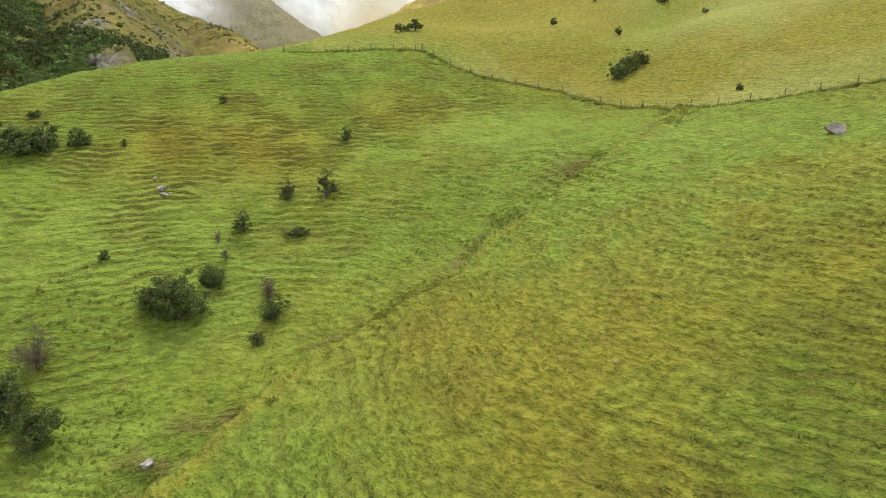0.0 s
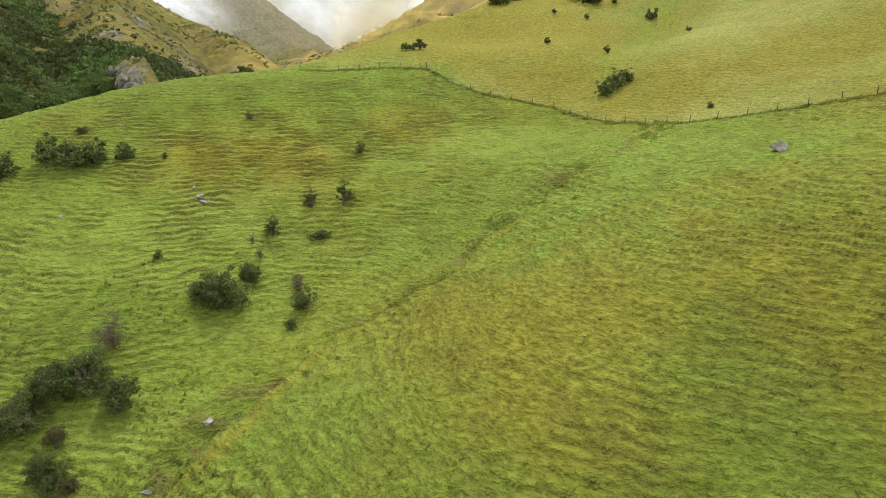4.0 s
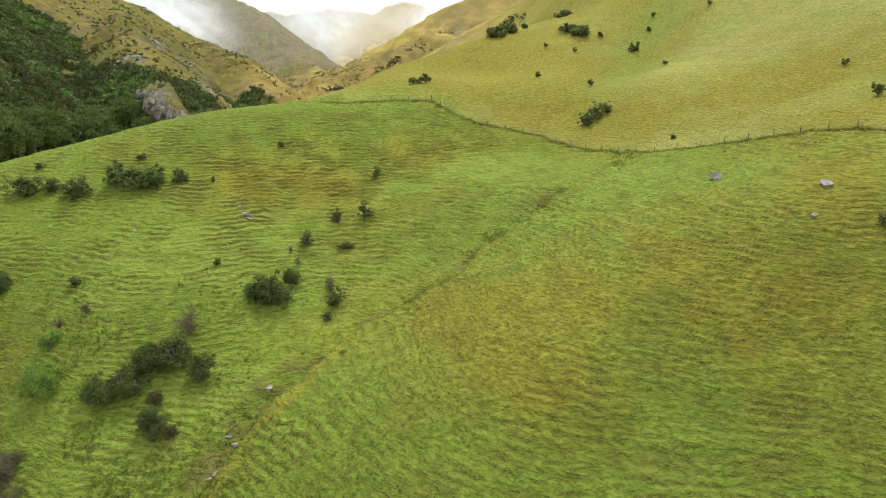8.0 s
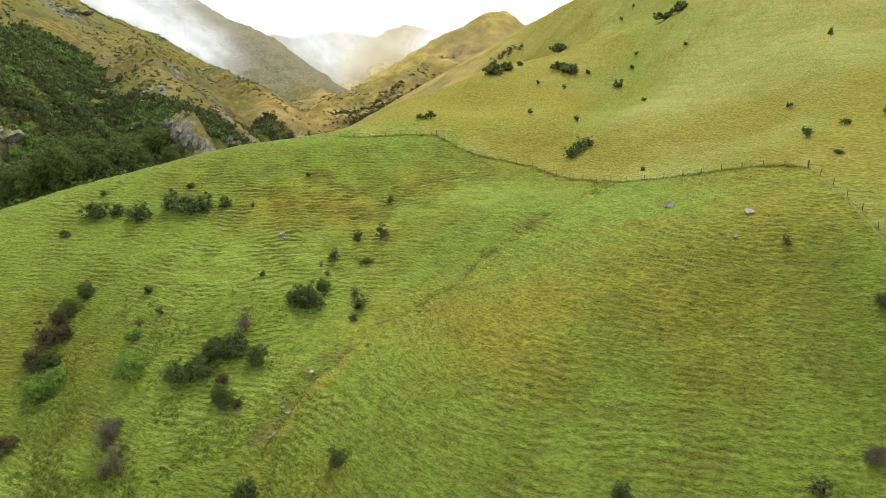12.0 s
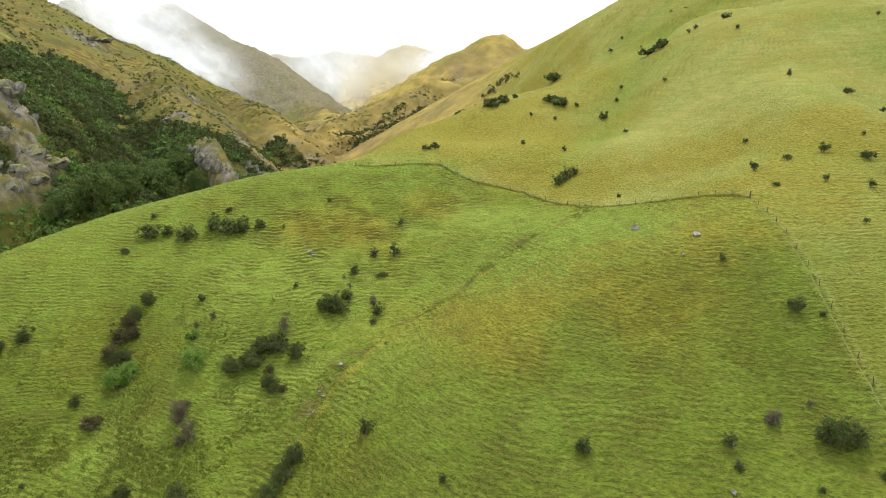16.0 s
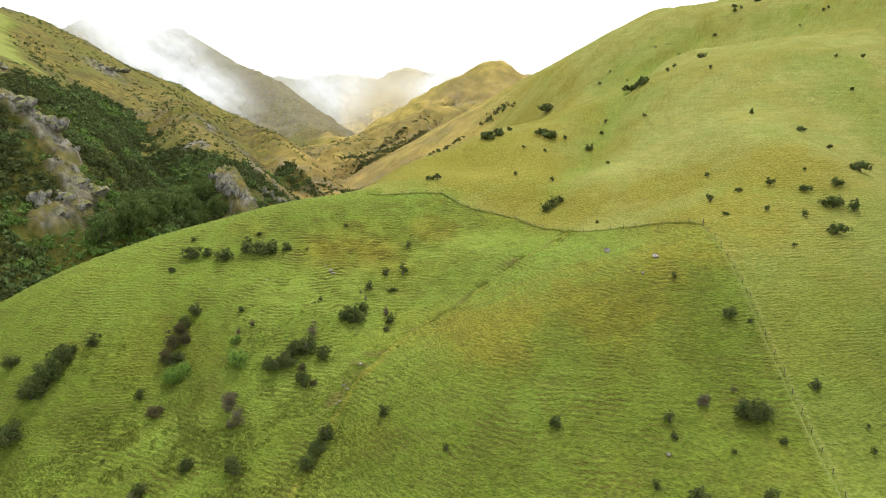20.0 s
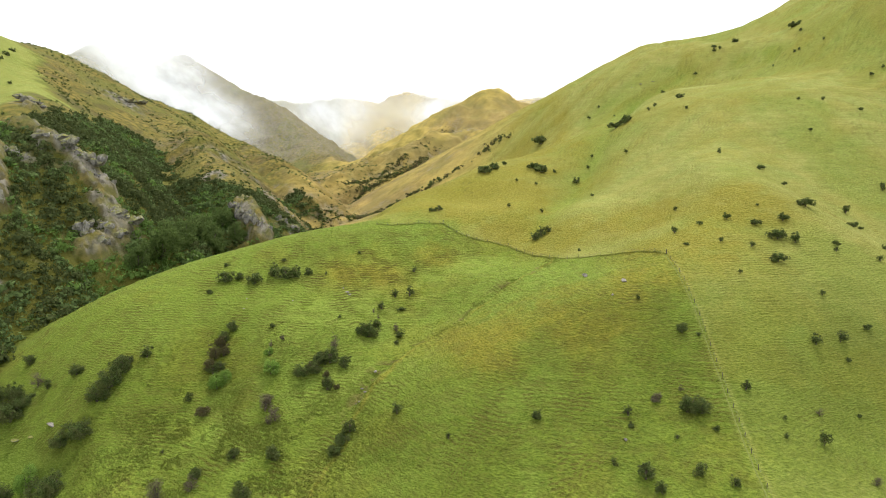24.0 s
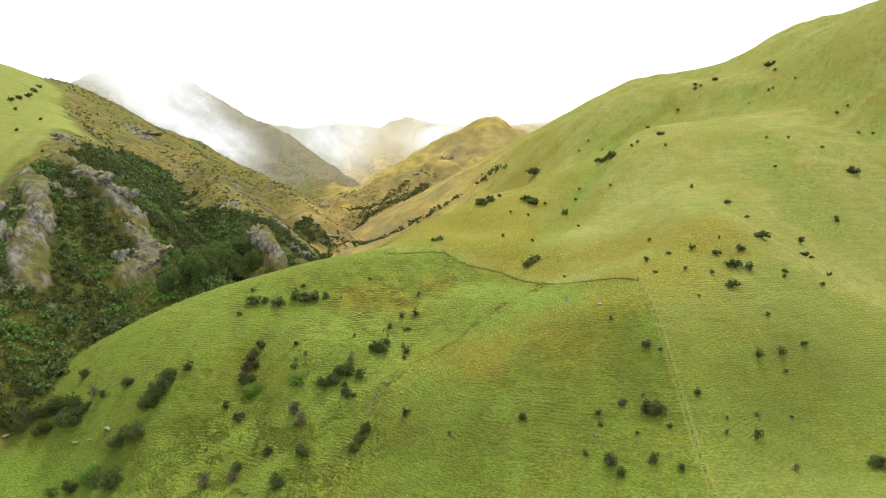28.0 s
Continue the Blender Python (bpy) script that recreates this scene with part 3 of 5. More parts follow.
def relief(x, y, with_zones=False):
    """The land with its fine shape (terracettes, gully, hummocks) and, if asked for, what grows where and where shade
    is painted.
    """
    x, y = np.asarray(x, float), np.asarray(y, float)
    h, near, slope = land_parts(x, y)
    gully, gully_side = from_line(x + 4.2 * (fractal(x, y, 6, 57, 3) - 0.5), y + 4.2 * (fractal(x, y, 6, 59, 3) - 0.5), GULLY)
    f1, s1 = from_line(x, y, FENCE_SADDLE)
    f2, s2 = from_line(x, y, FENCE_SPUR)
    paddock = np.where(y > 64, (s1 > 0), (s2 > 0)) & (x < 63)
    paddock = paddock | ((x < -25) & (y < 135) & (near > 0.5))
    # terracettes: level treads and steep little risers, broken and wavering
    warp = 0.9 * (fractal(x, y, 12, 3, 3) - 0.5) + 0.55 * (fractal(x, y, 2.6, 9, 2) - 0.5)
    s = np.mod((h + warp) / 0.5, 1.0)
    saw = np.where(s < 0.72, 0.5 - s / 0.72, -0.5 + (s - 0.72) / 0.28)
    regular = smooth(0.30, 0.62, fractal(x, y, 26, 21, 2)) * 0.3 + 0.7
    broken = 0.2 + 0.8 * smooth(0.30, 0.58, fractal(x, y, 4.5, 31, 2))
    bald = 1 - 0.7 * np.exp(-((x - 8) / 15) ** 2 - ((y - 44) / 17) ** 2) - 0.5 * np.exp(-((x - 28) / 12) ** 2 - ((y - 66) / 10) ** 2)
    tread = smooth(0.12, 0.42, slope) * regular * broken * near * np.clip(bald, 0, 1)
    knoll = np.exp(-((x + 8) / 34) ** 2 - ((y - 102) / 24) ** 2)
    spur = smooth(3, 14, -bank_side(x, y)) * smooth(120, 95, y)
    terrace = np.where(paddock, 0.34 + 0.28 * knoll - 0.08 * spur, 0.2) * tread * saw
    hummock = (0.40 * (fractal(x, y, 2.1, 41, 3) - 0.5) + 0.15 * (value_noise(x, y, 0.9, 47) - 0.5)) * near
    clump = 0.5 * fractal(x, 2.6 * h, 1.7, 43, 3) + 0.5 * fractal(y + 90, 2.6 * h, 1.7, 45, 3)
    hummock += 0.42 * (clump - 0.5) * near
    hummock *= np.where(paddock, 1.0, 0.55)
    bank = gully * np.sign(gully_side)
    cut = smooth(0.42, 0.6, fractal(x, y, 9, 53, 3))
    upper = smooth(20, 40, y) * smooth(100, 92, y)
    ditch = (0.32 + 0.95 * cut) * (0.45 + 0.55 * upper) * np.exp(-((bank - 0.8) / (0.8 + 0.7 * (bank > 0.8))) ** 2)
    carve = ditch - 0.22 * np.exp(-((bank + 0.9) / 1.1) ** 2)
    draw, _ = from_line(x, y, HILL_DRAW)
    carve = carve + 3.4 * np.exp(-(draw / 8) ** 2) * smooth(100, 135, y)
    far = 1 - near
    reach = np.clip(y / 900, 0.25, 2.2)
    crag = far * reach * ((11 + 16 * smooth(480, 620, y) * smooth(1150, 1000, y)) * (fractal(x, y, 90, 61, 4) - 0.5) - (9 + 14 * smooth(480, 620, y)) * np.abs(fractal(x, y, 46, 67, 4) - 0.5))
    crag += far * smooth(500, 1000, y) * 20 * (fractal(x, y, 300, 71, 4) - 0.5) * smooth(1050, 1300, y)
    swell = near * (smooth(110, 200, y) * 2.2 * (fractal(x, y, 38, 81, 3) - 0.5) + smooth(180, 320, y) * 7 * (fractal(x, y * 0.7, 75, 83, 3) - 0.5))
    across, down = 0.81 * x - 0.58 * y, 0.58 * x + 0.81 * y
    ribbed = np.abs(fractal(across, 0.16 * down, 17, 401, 3) - 0.5) * 2
    valley = smooth(320, 380, y) * smooth(1000, 880, y) * smooth(40, -25, x - 0.10 * (y - 420)) * smooth(-260, -200, x)
    hollow = valley * smooth(0.34, 0.10, ribbed) * smooth(0.34, 0.54, fractal(x, y, 42, 403, 3))
    swell = swell + valley * (0.35 + 0.65 * far) * 11 * (ribbed - 0.35)
    falling, level = 0.86 * x + 0.5 * y, 0.5 * x - 0.86 * y
    crestwise = np.abs(fractal(0.35 * falling, level, 26, 411, 3) - 0.5) * 2
    swell = swell + near * smooth(150, 230, y) * smooth(-10, 40, x) * (3.2 * (0.45 - crestwise) + 0.5 * (fractal(x, y, 7, 413, 3) - 0.5))
    on_rib, rib_rise = from_ribs(x, y)
    ledges = np.mod(h / 4.2 + 1.6 * fractal(x, y, 15, 321, 3), 1.0)
    broken_face = on_rib * (2.6 * (fractal(x, y, 7, 323, 4) - 0.5) + 1.5 * (np.abs(fractal(x, y, 4.5, 327, 3) - 0.5) * -4 + 0.5)) + on_rib * 1.6 * (ledges - 0.5)
    z = h + terrace + hummock - carve * near + crag + swell + far * (rib_rise + broken_face)
    if not with_zones:
        return z
    # risers: brown dead grass, plus shade painted below each tread edge
    riser = smooth(0.60, 0.74, s) * (1 - smooth(0.9, 1.0, s))
    wear_shade = riser * tread * (0.35 + 0.65 * smooth(0.38, 0.62, fractal(x, y, 5, 91, 3))) * np.where(paddock, 0.9, 0.4)
    eroded = smooth(0.46, 0.58, fractal(x, 1.6 * y, 3.2, 95, 4)) * smooth(12, 34, y) * smooth(-0.1, 0.4, bank) * np.exp(-((gully - 1.0) / (0.8 + 1.6 * cut)) ** 2) * smooth(103, 94, y)
    wear_shade = np.maximum(wear_shade, 0.55 * eroded)
    wear_shade = np.maximum(wear_shade, 0.26 * smooth(0.6, 0.72, fractal(x, y, 2.6, 97, 4)) * near * np.where(paddock, 1, 0.3))
    # shade painted into the gaps between grass clumps
    wear_shade = np.maximum(wear_shade, 0.34 * smooth(0.47, 0.36, clump) * near * np.where(paddock, 1, 0.35))
    wear_shade = np.maximum(wear_shade, 0.8 * np.exp(-((x + 110) / 7) ** 2 - ((y - 31) / 4) ** 2))
    dry = patches(x, y, DRY_PATCHES, 0.75)
    dry = np.clip(dry * 1.04 * (0.58 + 0.45 * smooth(0.22, 0.6, fractal(x, y, 4, 101, 4))) + 0.25 * smooth(0.5, 0.7, fractal(x, y, 16, 103, 4)), 0, 0.8)
    dry = np.maximum(dry, 0.7 * np.exp(-((bank + 1.1) / 0.8) ** 2) * smooth(104, 94, y) * near)
    lush = patches(x, y, LUSH_PATCHES, 0.8)
    rank = patches(x, y, RANK_PATCHES, 0.9) * (0.62 + 0.38 * smooth(0.3, 0.6, fractal(x, y, 5, 251, 4)))
    pale = np.clip(0.7 * patches(x, y, PALE_PATCHES, 0.85) + 0.15, 0, 1) * smooth(0.25, 0.6, fractal(x, y, 2.6, 253, 4)) * (1 - rank)
    dry = dry * (1 - 0.3 * rank)
    # tread edges painted lighter, as if catching the sky light
    lip_light = np.maximum(smooth(0.92, 1.0, s), smooth(0.26, 0.06, s)) * tread
    pale = np.maximum(pale, 0.8 * np.exp(-((bank + 1.0) / 0.8) ** 2) * (y < 100))
    pale = np.clip(pale + 0.8 * lip_light * (1 - 0.6 * rank), 0, 1)
    lush = np.clip(lush * 0.8 * smooth(0.25, 0.6, fractal(x, y, 4, 107, 4)) + 0.3 * smooth(0.5, 0.72, fractal(x, y, 9, 109, 4)) * np.where(paddock, 1, 0.4), 0, 0.9)
    strip = 0.3 * np.exp(-((f2 - 0.7) / 0.45) ** 2)
    tall = np.exp(-(f1 / 0.8) ** 2) * smooth(0.3, 0.5, fractal(x, y, 3, 113, 3))
    wear_shade = np.maximum(wear_shade * (1 - strip), 0.2 * tall)
    bench_d, bench = from_line(x, y, BENCH_EDGE)
    bench_d = bench_d * np.sign(bench)
    lawn = far * smooth(0.40, 0.62, fractal(x, y, 30, 211, 4) + bench_d / 60) * smooth(580, 480, y)
    golden = far * (1 - lawn)
    middle_gold = near * smooth(240, 420, y) * smooth(60, -30, x - 0.12 * (y - 240))
    tussock = np.clip(golden + middle_gold * 0.8 + near * smooth(-60, -95, x) * smooth(105, 135, y) * 0.5, 0, 1)
    lush = np.maximum(lush * (1 - tussock), lawn * 0.1)
    lush = np.maximum(lush, 0.35 * np.exp(-(draw / 4) ** 2) * smooth(105, 130, y) * near * smooth(0.3, 0.55, fractal(x, y, 8, 441, 3)))
    low_right = 0.45 + 0.55 * smooth(0, 75, y)
    open_hill = np.clip(np.where(paddock, 0.12, low_right * (0.55 + 0.4 * smooth(0.35, 0.6, fractal(x, y, 45, 221, 4)))) + strip, 0, 1) * near + lawn * 0.8
    edge, edge_side = from_line(x, y, GOLDEN_EDGE)
    golden_side = smooth(-6, 10, edge * np.sign(edge_side)) * smooth(128, 175, y) * near
    dry = np.clip(dry + golden_side * (0.25 + 0.4 * smooth(0.35, 0.6, fractal(x, y, 24, 341, 4))), 0, 0.85)
    open_hill = open_hill * (1 - 0.45 * np.exp(-(draw / 13) ** 2) * smooth(110, 150, y))
    streak = smooth(0.30, 0.05, crestwise) * smooth(120, 200, y) * near * ~paddock
    banded = smooth(0.52, 0.66, fractal(0.45 * falling, level, 9, 431, 4)) * smooth(60, 130, y) * near * ~paddock
    dry = np.clip(dry + 0.26 * streak + 0.16 * banded, 0, 0.85)
    open_hill = np.clip(open_hill - 0.4 * smooth(0.35, 0.75, crestwise) * smooth(120, 200, y) * ~paddock, 0, 1)
    dry = np.where(near > 0.5, dry, 0.3 * golden * smooth(600, 760, y) * smooth(1150, 980, y) * smooth(0.3, 0.55, fractal(x, y, 70, 223, 4)))
    tussock = np.clip(tussock - 0.6 * dry * far, 0, 1)
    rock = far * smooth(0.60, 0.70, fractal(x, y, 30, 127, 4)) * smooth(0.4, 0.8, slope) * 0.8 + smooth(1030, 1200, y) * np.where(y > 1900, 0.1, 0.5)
    rock = np.maximum(rock, far * on_rib * (0.12 + 0.65 * smooth(0.42, 0.56, fractal(x, y, 6, 331, 4))))
    floor = far * wooded(x, y)
    rock = np.clip(rock * (1 - floor), 0, 1)
    tussock, wear_shade = tussock * (1 - 0.8 * floor), np.maximum(wear_shade, 0.7 * floor)
    meadow = smooth(14, 6, z) * smooth(-88, -100, x) * smooth(75, 50, y) * smooth(-40, 0, y) * (x > -160)
    tussock, lush, wear_shade, rock = tussock * (1 - meadow), np.maximum(lush, 0.75 * meadow), wear_shade * (1 - meadow), rock * (1 - meadow)
    for cx, cy, _, broad, _ in CRAGS:
        rock = np.maximum(rock, np.exp(-((x - cx) ** 2 + (y - cy) ** 2) / (0.5 * broad * broad)) * smooth(0.35, 0.6, fractal(x, y, 5, 241, 3)))
    heath = valley * smooth(0.50, 0.62, fractal(across, 0.3 * down, 34, 421, 3)) * 0.42
    rock = np.maximum(rock, 0.35 * hollow * smooth(0.48, 0.60, fractal(x, y, 9, 423, 3)))
    heath = np.maximum(np.maximum(heath, 0.4 * hollow), 0.5 * eroded * near)
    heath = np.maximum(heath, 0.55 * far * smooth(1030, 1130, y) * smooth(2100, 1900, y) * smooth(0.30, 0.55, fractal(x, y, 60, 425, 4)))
    za = np.stack([dry, np.clip(wear_shade, 0, 1), lush, np.ones(x.shape)], -1)
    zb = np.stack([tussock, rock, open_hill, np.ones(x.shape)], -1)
    # third channel of zc: where the gold takes its haze-lightened colour
    zc = np.stack([np.maximum(rank * near, 0.95 * floor), pale * near, smooth(230, 340, y) * smooth(-175, -135, x + 0.13 * (y - 600)) * ((y < 1100) | (y > 1900)), np.ones(x.shape)], -1)
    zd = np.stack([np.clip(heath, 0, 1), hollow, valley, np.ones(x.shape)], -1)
    return z, za, zb, zc, zd


def heights(rows):
    """The height of the land at each row (x, y, ...)."""
    return relief(np.array([float(r[0]) for r in rows]), np.array([float(r[1]) for r in rows])).tolist() if rows else []


def graded(start, stops):
    """Positions from start on, with a step that changes smoothly from stop to stop: (position, step)."""
    out, at = [start], start
    where, steps = [s[0] for s in stops], [s[1] for s in stops]
    while at < where[-1]:
        at += float(np.interp(at, where, steps))
        out.append(at)
    return np.array(out)


def fill_mesh(me, co, faces, smooth_faces=False):
    """Fill a mesh with points and faces of one size, quickly."""
    n = faces.shape[1]
    me.vertices.add(len(co))
    me.vertices.foreach_set("co", np.ascontiguousarray(co, np.float32).ravel())
    me.loops.add(faces.size)
    me.loops.foreach_set("vertex_index", np.ascontiguousarray(faces, np.int32).ravel())
    me.polygons.add(len(faces))
    me.polygons.foreach_set("loop_start", np.arange(0, faces.size, n, dtype=np.int32))
    me.polygons.foreach_set("use_smooth", np.full(len(faces), smooth_faces))
    me.update(calc_edges=True)
    return me


def set_zone(me, name, values):
    me.attributes.new(name, "FLOAT_COLOR", "POINT").data.foreach_set("color", np.ascontiguousarray(values, np.float32).ravel())


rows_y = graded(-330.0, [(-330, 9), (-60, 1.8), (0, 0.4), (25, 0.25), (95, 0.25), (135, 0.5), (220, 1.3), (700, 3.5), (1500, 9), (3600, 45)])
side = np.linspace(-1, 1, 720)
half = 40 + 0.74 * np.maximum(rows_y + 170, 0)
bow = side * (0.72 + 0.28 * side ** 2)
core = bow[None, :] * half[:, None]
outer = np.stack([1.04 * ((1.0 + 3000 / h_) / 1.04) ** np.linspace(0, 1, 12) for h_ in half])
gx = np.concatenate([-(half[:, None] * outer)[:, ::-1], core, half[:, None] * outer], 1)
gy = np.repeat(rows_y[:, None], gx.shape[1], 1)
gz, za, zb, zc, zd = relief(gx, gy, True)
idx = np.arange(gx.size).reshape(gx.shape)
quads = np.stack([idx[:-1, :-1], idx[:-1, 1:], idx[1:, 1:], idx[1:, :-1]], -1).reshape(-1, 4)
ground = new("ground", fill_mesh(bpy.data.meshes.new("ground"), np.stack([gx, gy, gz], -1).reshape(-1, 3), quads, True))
set_zone(ground.data, "zone_a", za)
set_zone(ground.data, "zone_b", zb)
set_zone(ground.data, "zone_c", zc)
set_zone(ground.data, "zone_d", zd)
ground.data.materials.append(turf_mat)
tagged(ground, "green and ochre grazed hill country with terracettes and tussock slopes", "ground", kind="structure")


# Shrubs: (x, y, breadth, height to breadth).
DARK_NEAR_A = [
    (49.2, -15.3, 2.4, 1.0), (36.1, -14.1, 2.9, 1.1), (44.0, -11.7, 2.7, 1.3), (34.5, -10.2, 4.3, 1.0), (29.6, -5.8, 1.6, 1.2), (101.0, -5.5, 5.4, 0.7), (64.7, -2.8, 1.4, 1.0), (72.3, -2.7, 2.9, 1.3),
    (43.3, -1.4, 1.2, 1.0), (51.5, -0.5, 1.5, 0.8), (51.7, -0.3, 1.2, 1.0), (67.2, 3.0, 1.2, 1.2), (35.5, 3.8, 1.9, 0.8), (50.3, 4.9, 4.7, 0.9), (48.0, 5.7, 5.6, 0.8), (-47.5, 6.4, 5.1, 0.9),
    (-2.7, 7.3, 1.3, 1.2), (35.8, 7.3, 2.3, 1.1), (16.3, 8.8, 2.6, 0.8), (87.6, 10.4, 1.6, 0.7), (62.5, 10.9, 2.6, 1.0), (-60.7, 14.7, 3.8, 0.9), (-28.7, 15.1, 4.5, 0.8), (-43.3, 16.8, 3.6, 1.0),
]
DARK_NEAR_B = [
    (-43.6, 17.4, 3.7, 0.9), (-27.2, 18.4, 4.4, 0.7), (-53.3, 19.4, 3.1, 0.9), (-53.4, 20.1, 2.8, 0.7), (-98.6, 20.9, 8.5, 0.7), (-25.8, 20.9, 4.0, 0.9), (-14.8, 22.0, 2.6, 1.2), (92.1, 22.9, 2.0, 0.9),
    (-72.5, 25.1, 1.2, 1.0), (85.8, 25.7, 3.7, 0.9), (57.8, 26.7, 1.3, 0.9), (92.7, 27.4, 3.4, 1.0), (-114.2, 28.1, 5.9, 0.8), (54.3, 28.2, 3.5, 0.8), (102.3, 32.1, 3.0, 0.6), (-97.5, 33.0, 7.6, 0.6),
    (-102.4, 33.5, 5.3, 0.6), (-33.8, 36.1, 3.2, 1.1), (-34.0, 37.0, 3.2, 1.1), (46.9, 40.0, 1.5, 1.0), (95.3, 40.9, 1.9, 1.0), (-41.2, 41.1, 5.0, 0.7), (-37.9, 41.3, 4.4, 0.8), (-96.7, 41.3, 7.1, 0.8),
]
DARK_NEAR_C = [
    (-72.1, 41.4, 2.9, 1.2), (-30.6, 43.6, 4.5, 0.9), (-140.2, 44.1, 7.2, 0.7), (-94.4, 44.2, 7.7, 0.9), (-37.5, 44.6, 5.2, 0.8), (-36.8, 45.5, 4.2, 0.8), (-34.4, 45.6, 6.0, 0.8), (-132.6, 46.1, 6.5, 0.6),
    (-124.1, 46.3, 9.8, 0.6), (76.9, 48.2, 1.3, 1.0), (-93.3, 48.4, 5.8, 0.8), (-93.2, 48.7, 6.9, 0.9), (-121.3, 48.7, 6.6, 0.6), (-67.9, 49.2, 3.5, 0.8), (-137.7, 50.1, 8.3, 0.7), (-66.2, 50.2, 4.0, 0.8),
    (-115.5, 50.5, 2.6, 1.2), (-131.7, 51.0, 7.0, 0.8), (-107.3, 51.1, 4.6, 0.8), (-92.1, 51.4, 3.0, 0.8), (-131.6, 51.8, 8.4, 0.8), (-125.8, 52.2, 6.7, 0.7), (-88.3, 53.2, 1.9, 1.2), (-88.2, 53.2, 3.3, 1.1),
]
DARK_NEAR_D = [
    (90.6, 55.2, 5.0, 0.7), (-87.7, 55.8, 1.2, 1.0), (-17.4, 56.5, 2.0, 1.0), (-67.5, 58.8, 2.8, 1.0), (-25.7, 59.1, 6.5, 0.8), (-28.1, 59.8, 4.1, 0.8), (-68.3, 59.9, 3.0, 1.0), (-54.0, 60.3, 2.0, 0.7),
    (-54.0, 60.3, 1.5, 0.8), (-16.7, 60.6, 3.5, 0.9), (-127.1, 61.9, 4.3, 0.9), (-66.2, 62.2, 3.3, 0.9), (111.7, 63.1, 1.7, 1.4), (86.6, 63.1, 2.1, 1.0), (125.0, 63.3, 2.4, 1.0), (-67.0, 63.6, 3.6, 0.8),
    (-24.0, 64.6, 3.4, 0.9), (-34.9, 64.7, 1.5, 0.9), (100.8, 65.8, 4.5, 0.9), (78.9, 66.4, 2.1, 1.0), (113.7, 66.9, 2.8, 0.7), (69.1, 67.4, 2.5, 0.4), (96.4, 67.5, 6.3, 0.7),
]
DARK_SLOPE_A = [
    (-23.3, 74.1, 2.6, 1.1), (-17.1, 74.4, 3.3, 0.3), (134.0, 74.7, 2.6, 1.0), (93.4, 76.0, 3.3, 0.9), (102.9, 77.7, 4.8, 0.6), (69.6, 79.4, 3.0, 1.0), (-79.1, 79.7, 2.7, 0.6), (-19.4, 80.7, 2.5, 1.1),
    (-14.7, 81.3, 2.9, 1.3), (78.4, 82.2, 2.3, 0.8), (87.0, 82.3, 3.0, 0.9), (-65.7, 83.8, 6.0, 0.8), (-76.1, 86.2, 5.6, 0.8), (-56.2, 86.3, 7.1, 0.8), (-71.7, 87.0, 4.3, 0.8), (-53.0, 87.1, 5.6, 0.9),
    (99.2, 87.3, 1.5, 0.8), (-60.3, 87.5, 5.6, 0.9), (-49.0, 88.3, 3.5, 0.9), (-43.2, 88.9, 1.2, 1.1), (117.0, 90.7, 5.9, 0.8), (134.9, 92.8, 4.0, 0.8), (137.8, 93.3, 2.0, 0.8), (-13.9, 94.7, 2.2, 1.1),
]
DARK_SLOPE_B = [
    (-58.9, 95.5, 2.4, 0.6), (-78.8, 95.7, 2.0, 0.8), (43.5, 98.4, 1.6, 0.9), (-33.7, 102.7, 1.6, 1.0), (78.4, 104.2, 2.1, 1.0), (142.3, 109.7, 3.4, 1.3), (124.1, 119.0, 2.2, 0.7), (30.9, 119.7, 4.4, 0.9),
    (33.8, 123.2, 4.5, 1.1), (36.8, 125.3, 3.2, 1.0), (169.7, 131.6, 2.8, 1.0), (121.4, 132.6, 4.1, 0.7), (170.6, 133.4, 2.0, 1.4),
]
DARK_HILL_A = [
    (-8.7, 140.8, 3.3, 0.8), (-5.8, 141.9, 3.4, 0.8), (37.4, 146.0, 2.4, 1.0), (23.7, 147.2, 2.4, 0.9), (112.8, 151.9, 2.5, 1.4), (62.6, 164.5, 2.1, 1.0), (199.3, 170.9, 5.2, 0.7), (161.4, 171.0, 2.6, 0.6),
    (200.8, 171.4, 6.2, 0.6), (40.0, 183.1, 2.2, 0.8), (31.0, 184.2, 2.2, 1.0), (60.6, 190.6, 4.5, 0.8), (197.0, 193.0, 2.8, 0.7), (85.5, 196.0, 2.3, 1.0), (16.1, 196.8, 8.6, 0.6), (51.1, 197.7, 2.9, 0.8),
    (182.1, 199.3, 2.3, 0.8), (45.0, 199.4, 8.6, 0.6), (170.3, 199.8, 2.3, 0.8), (21.3, 202.3, 7.5, 0.6), (68.7, 203.2, 2.9, 0.8), (-223.6, 203.5, 2.2, 1.0), (41.4, 205.1, 7.0, 0.6), (72.5, 211.8, 2.4, 0.8),
]
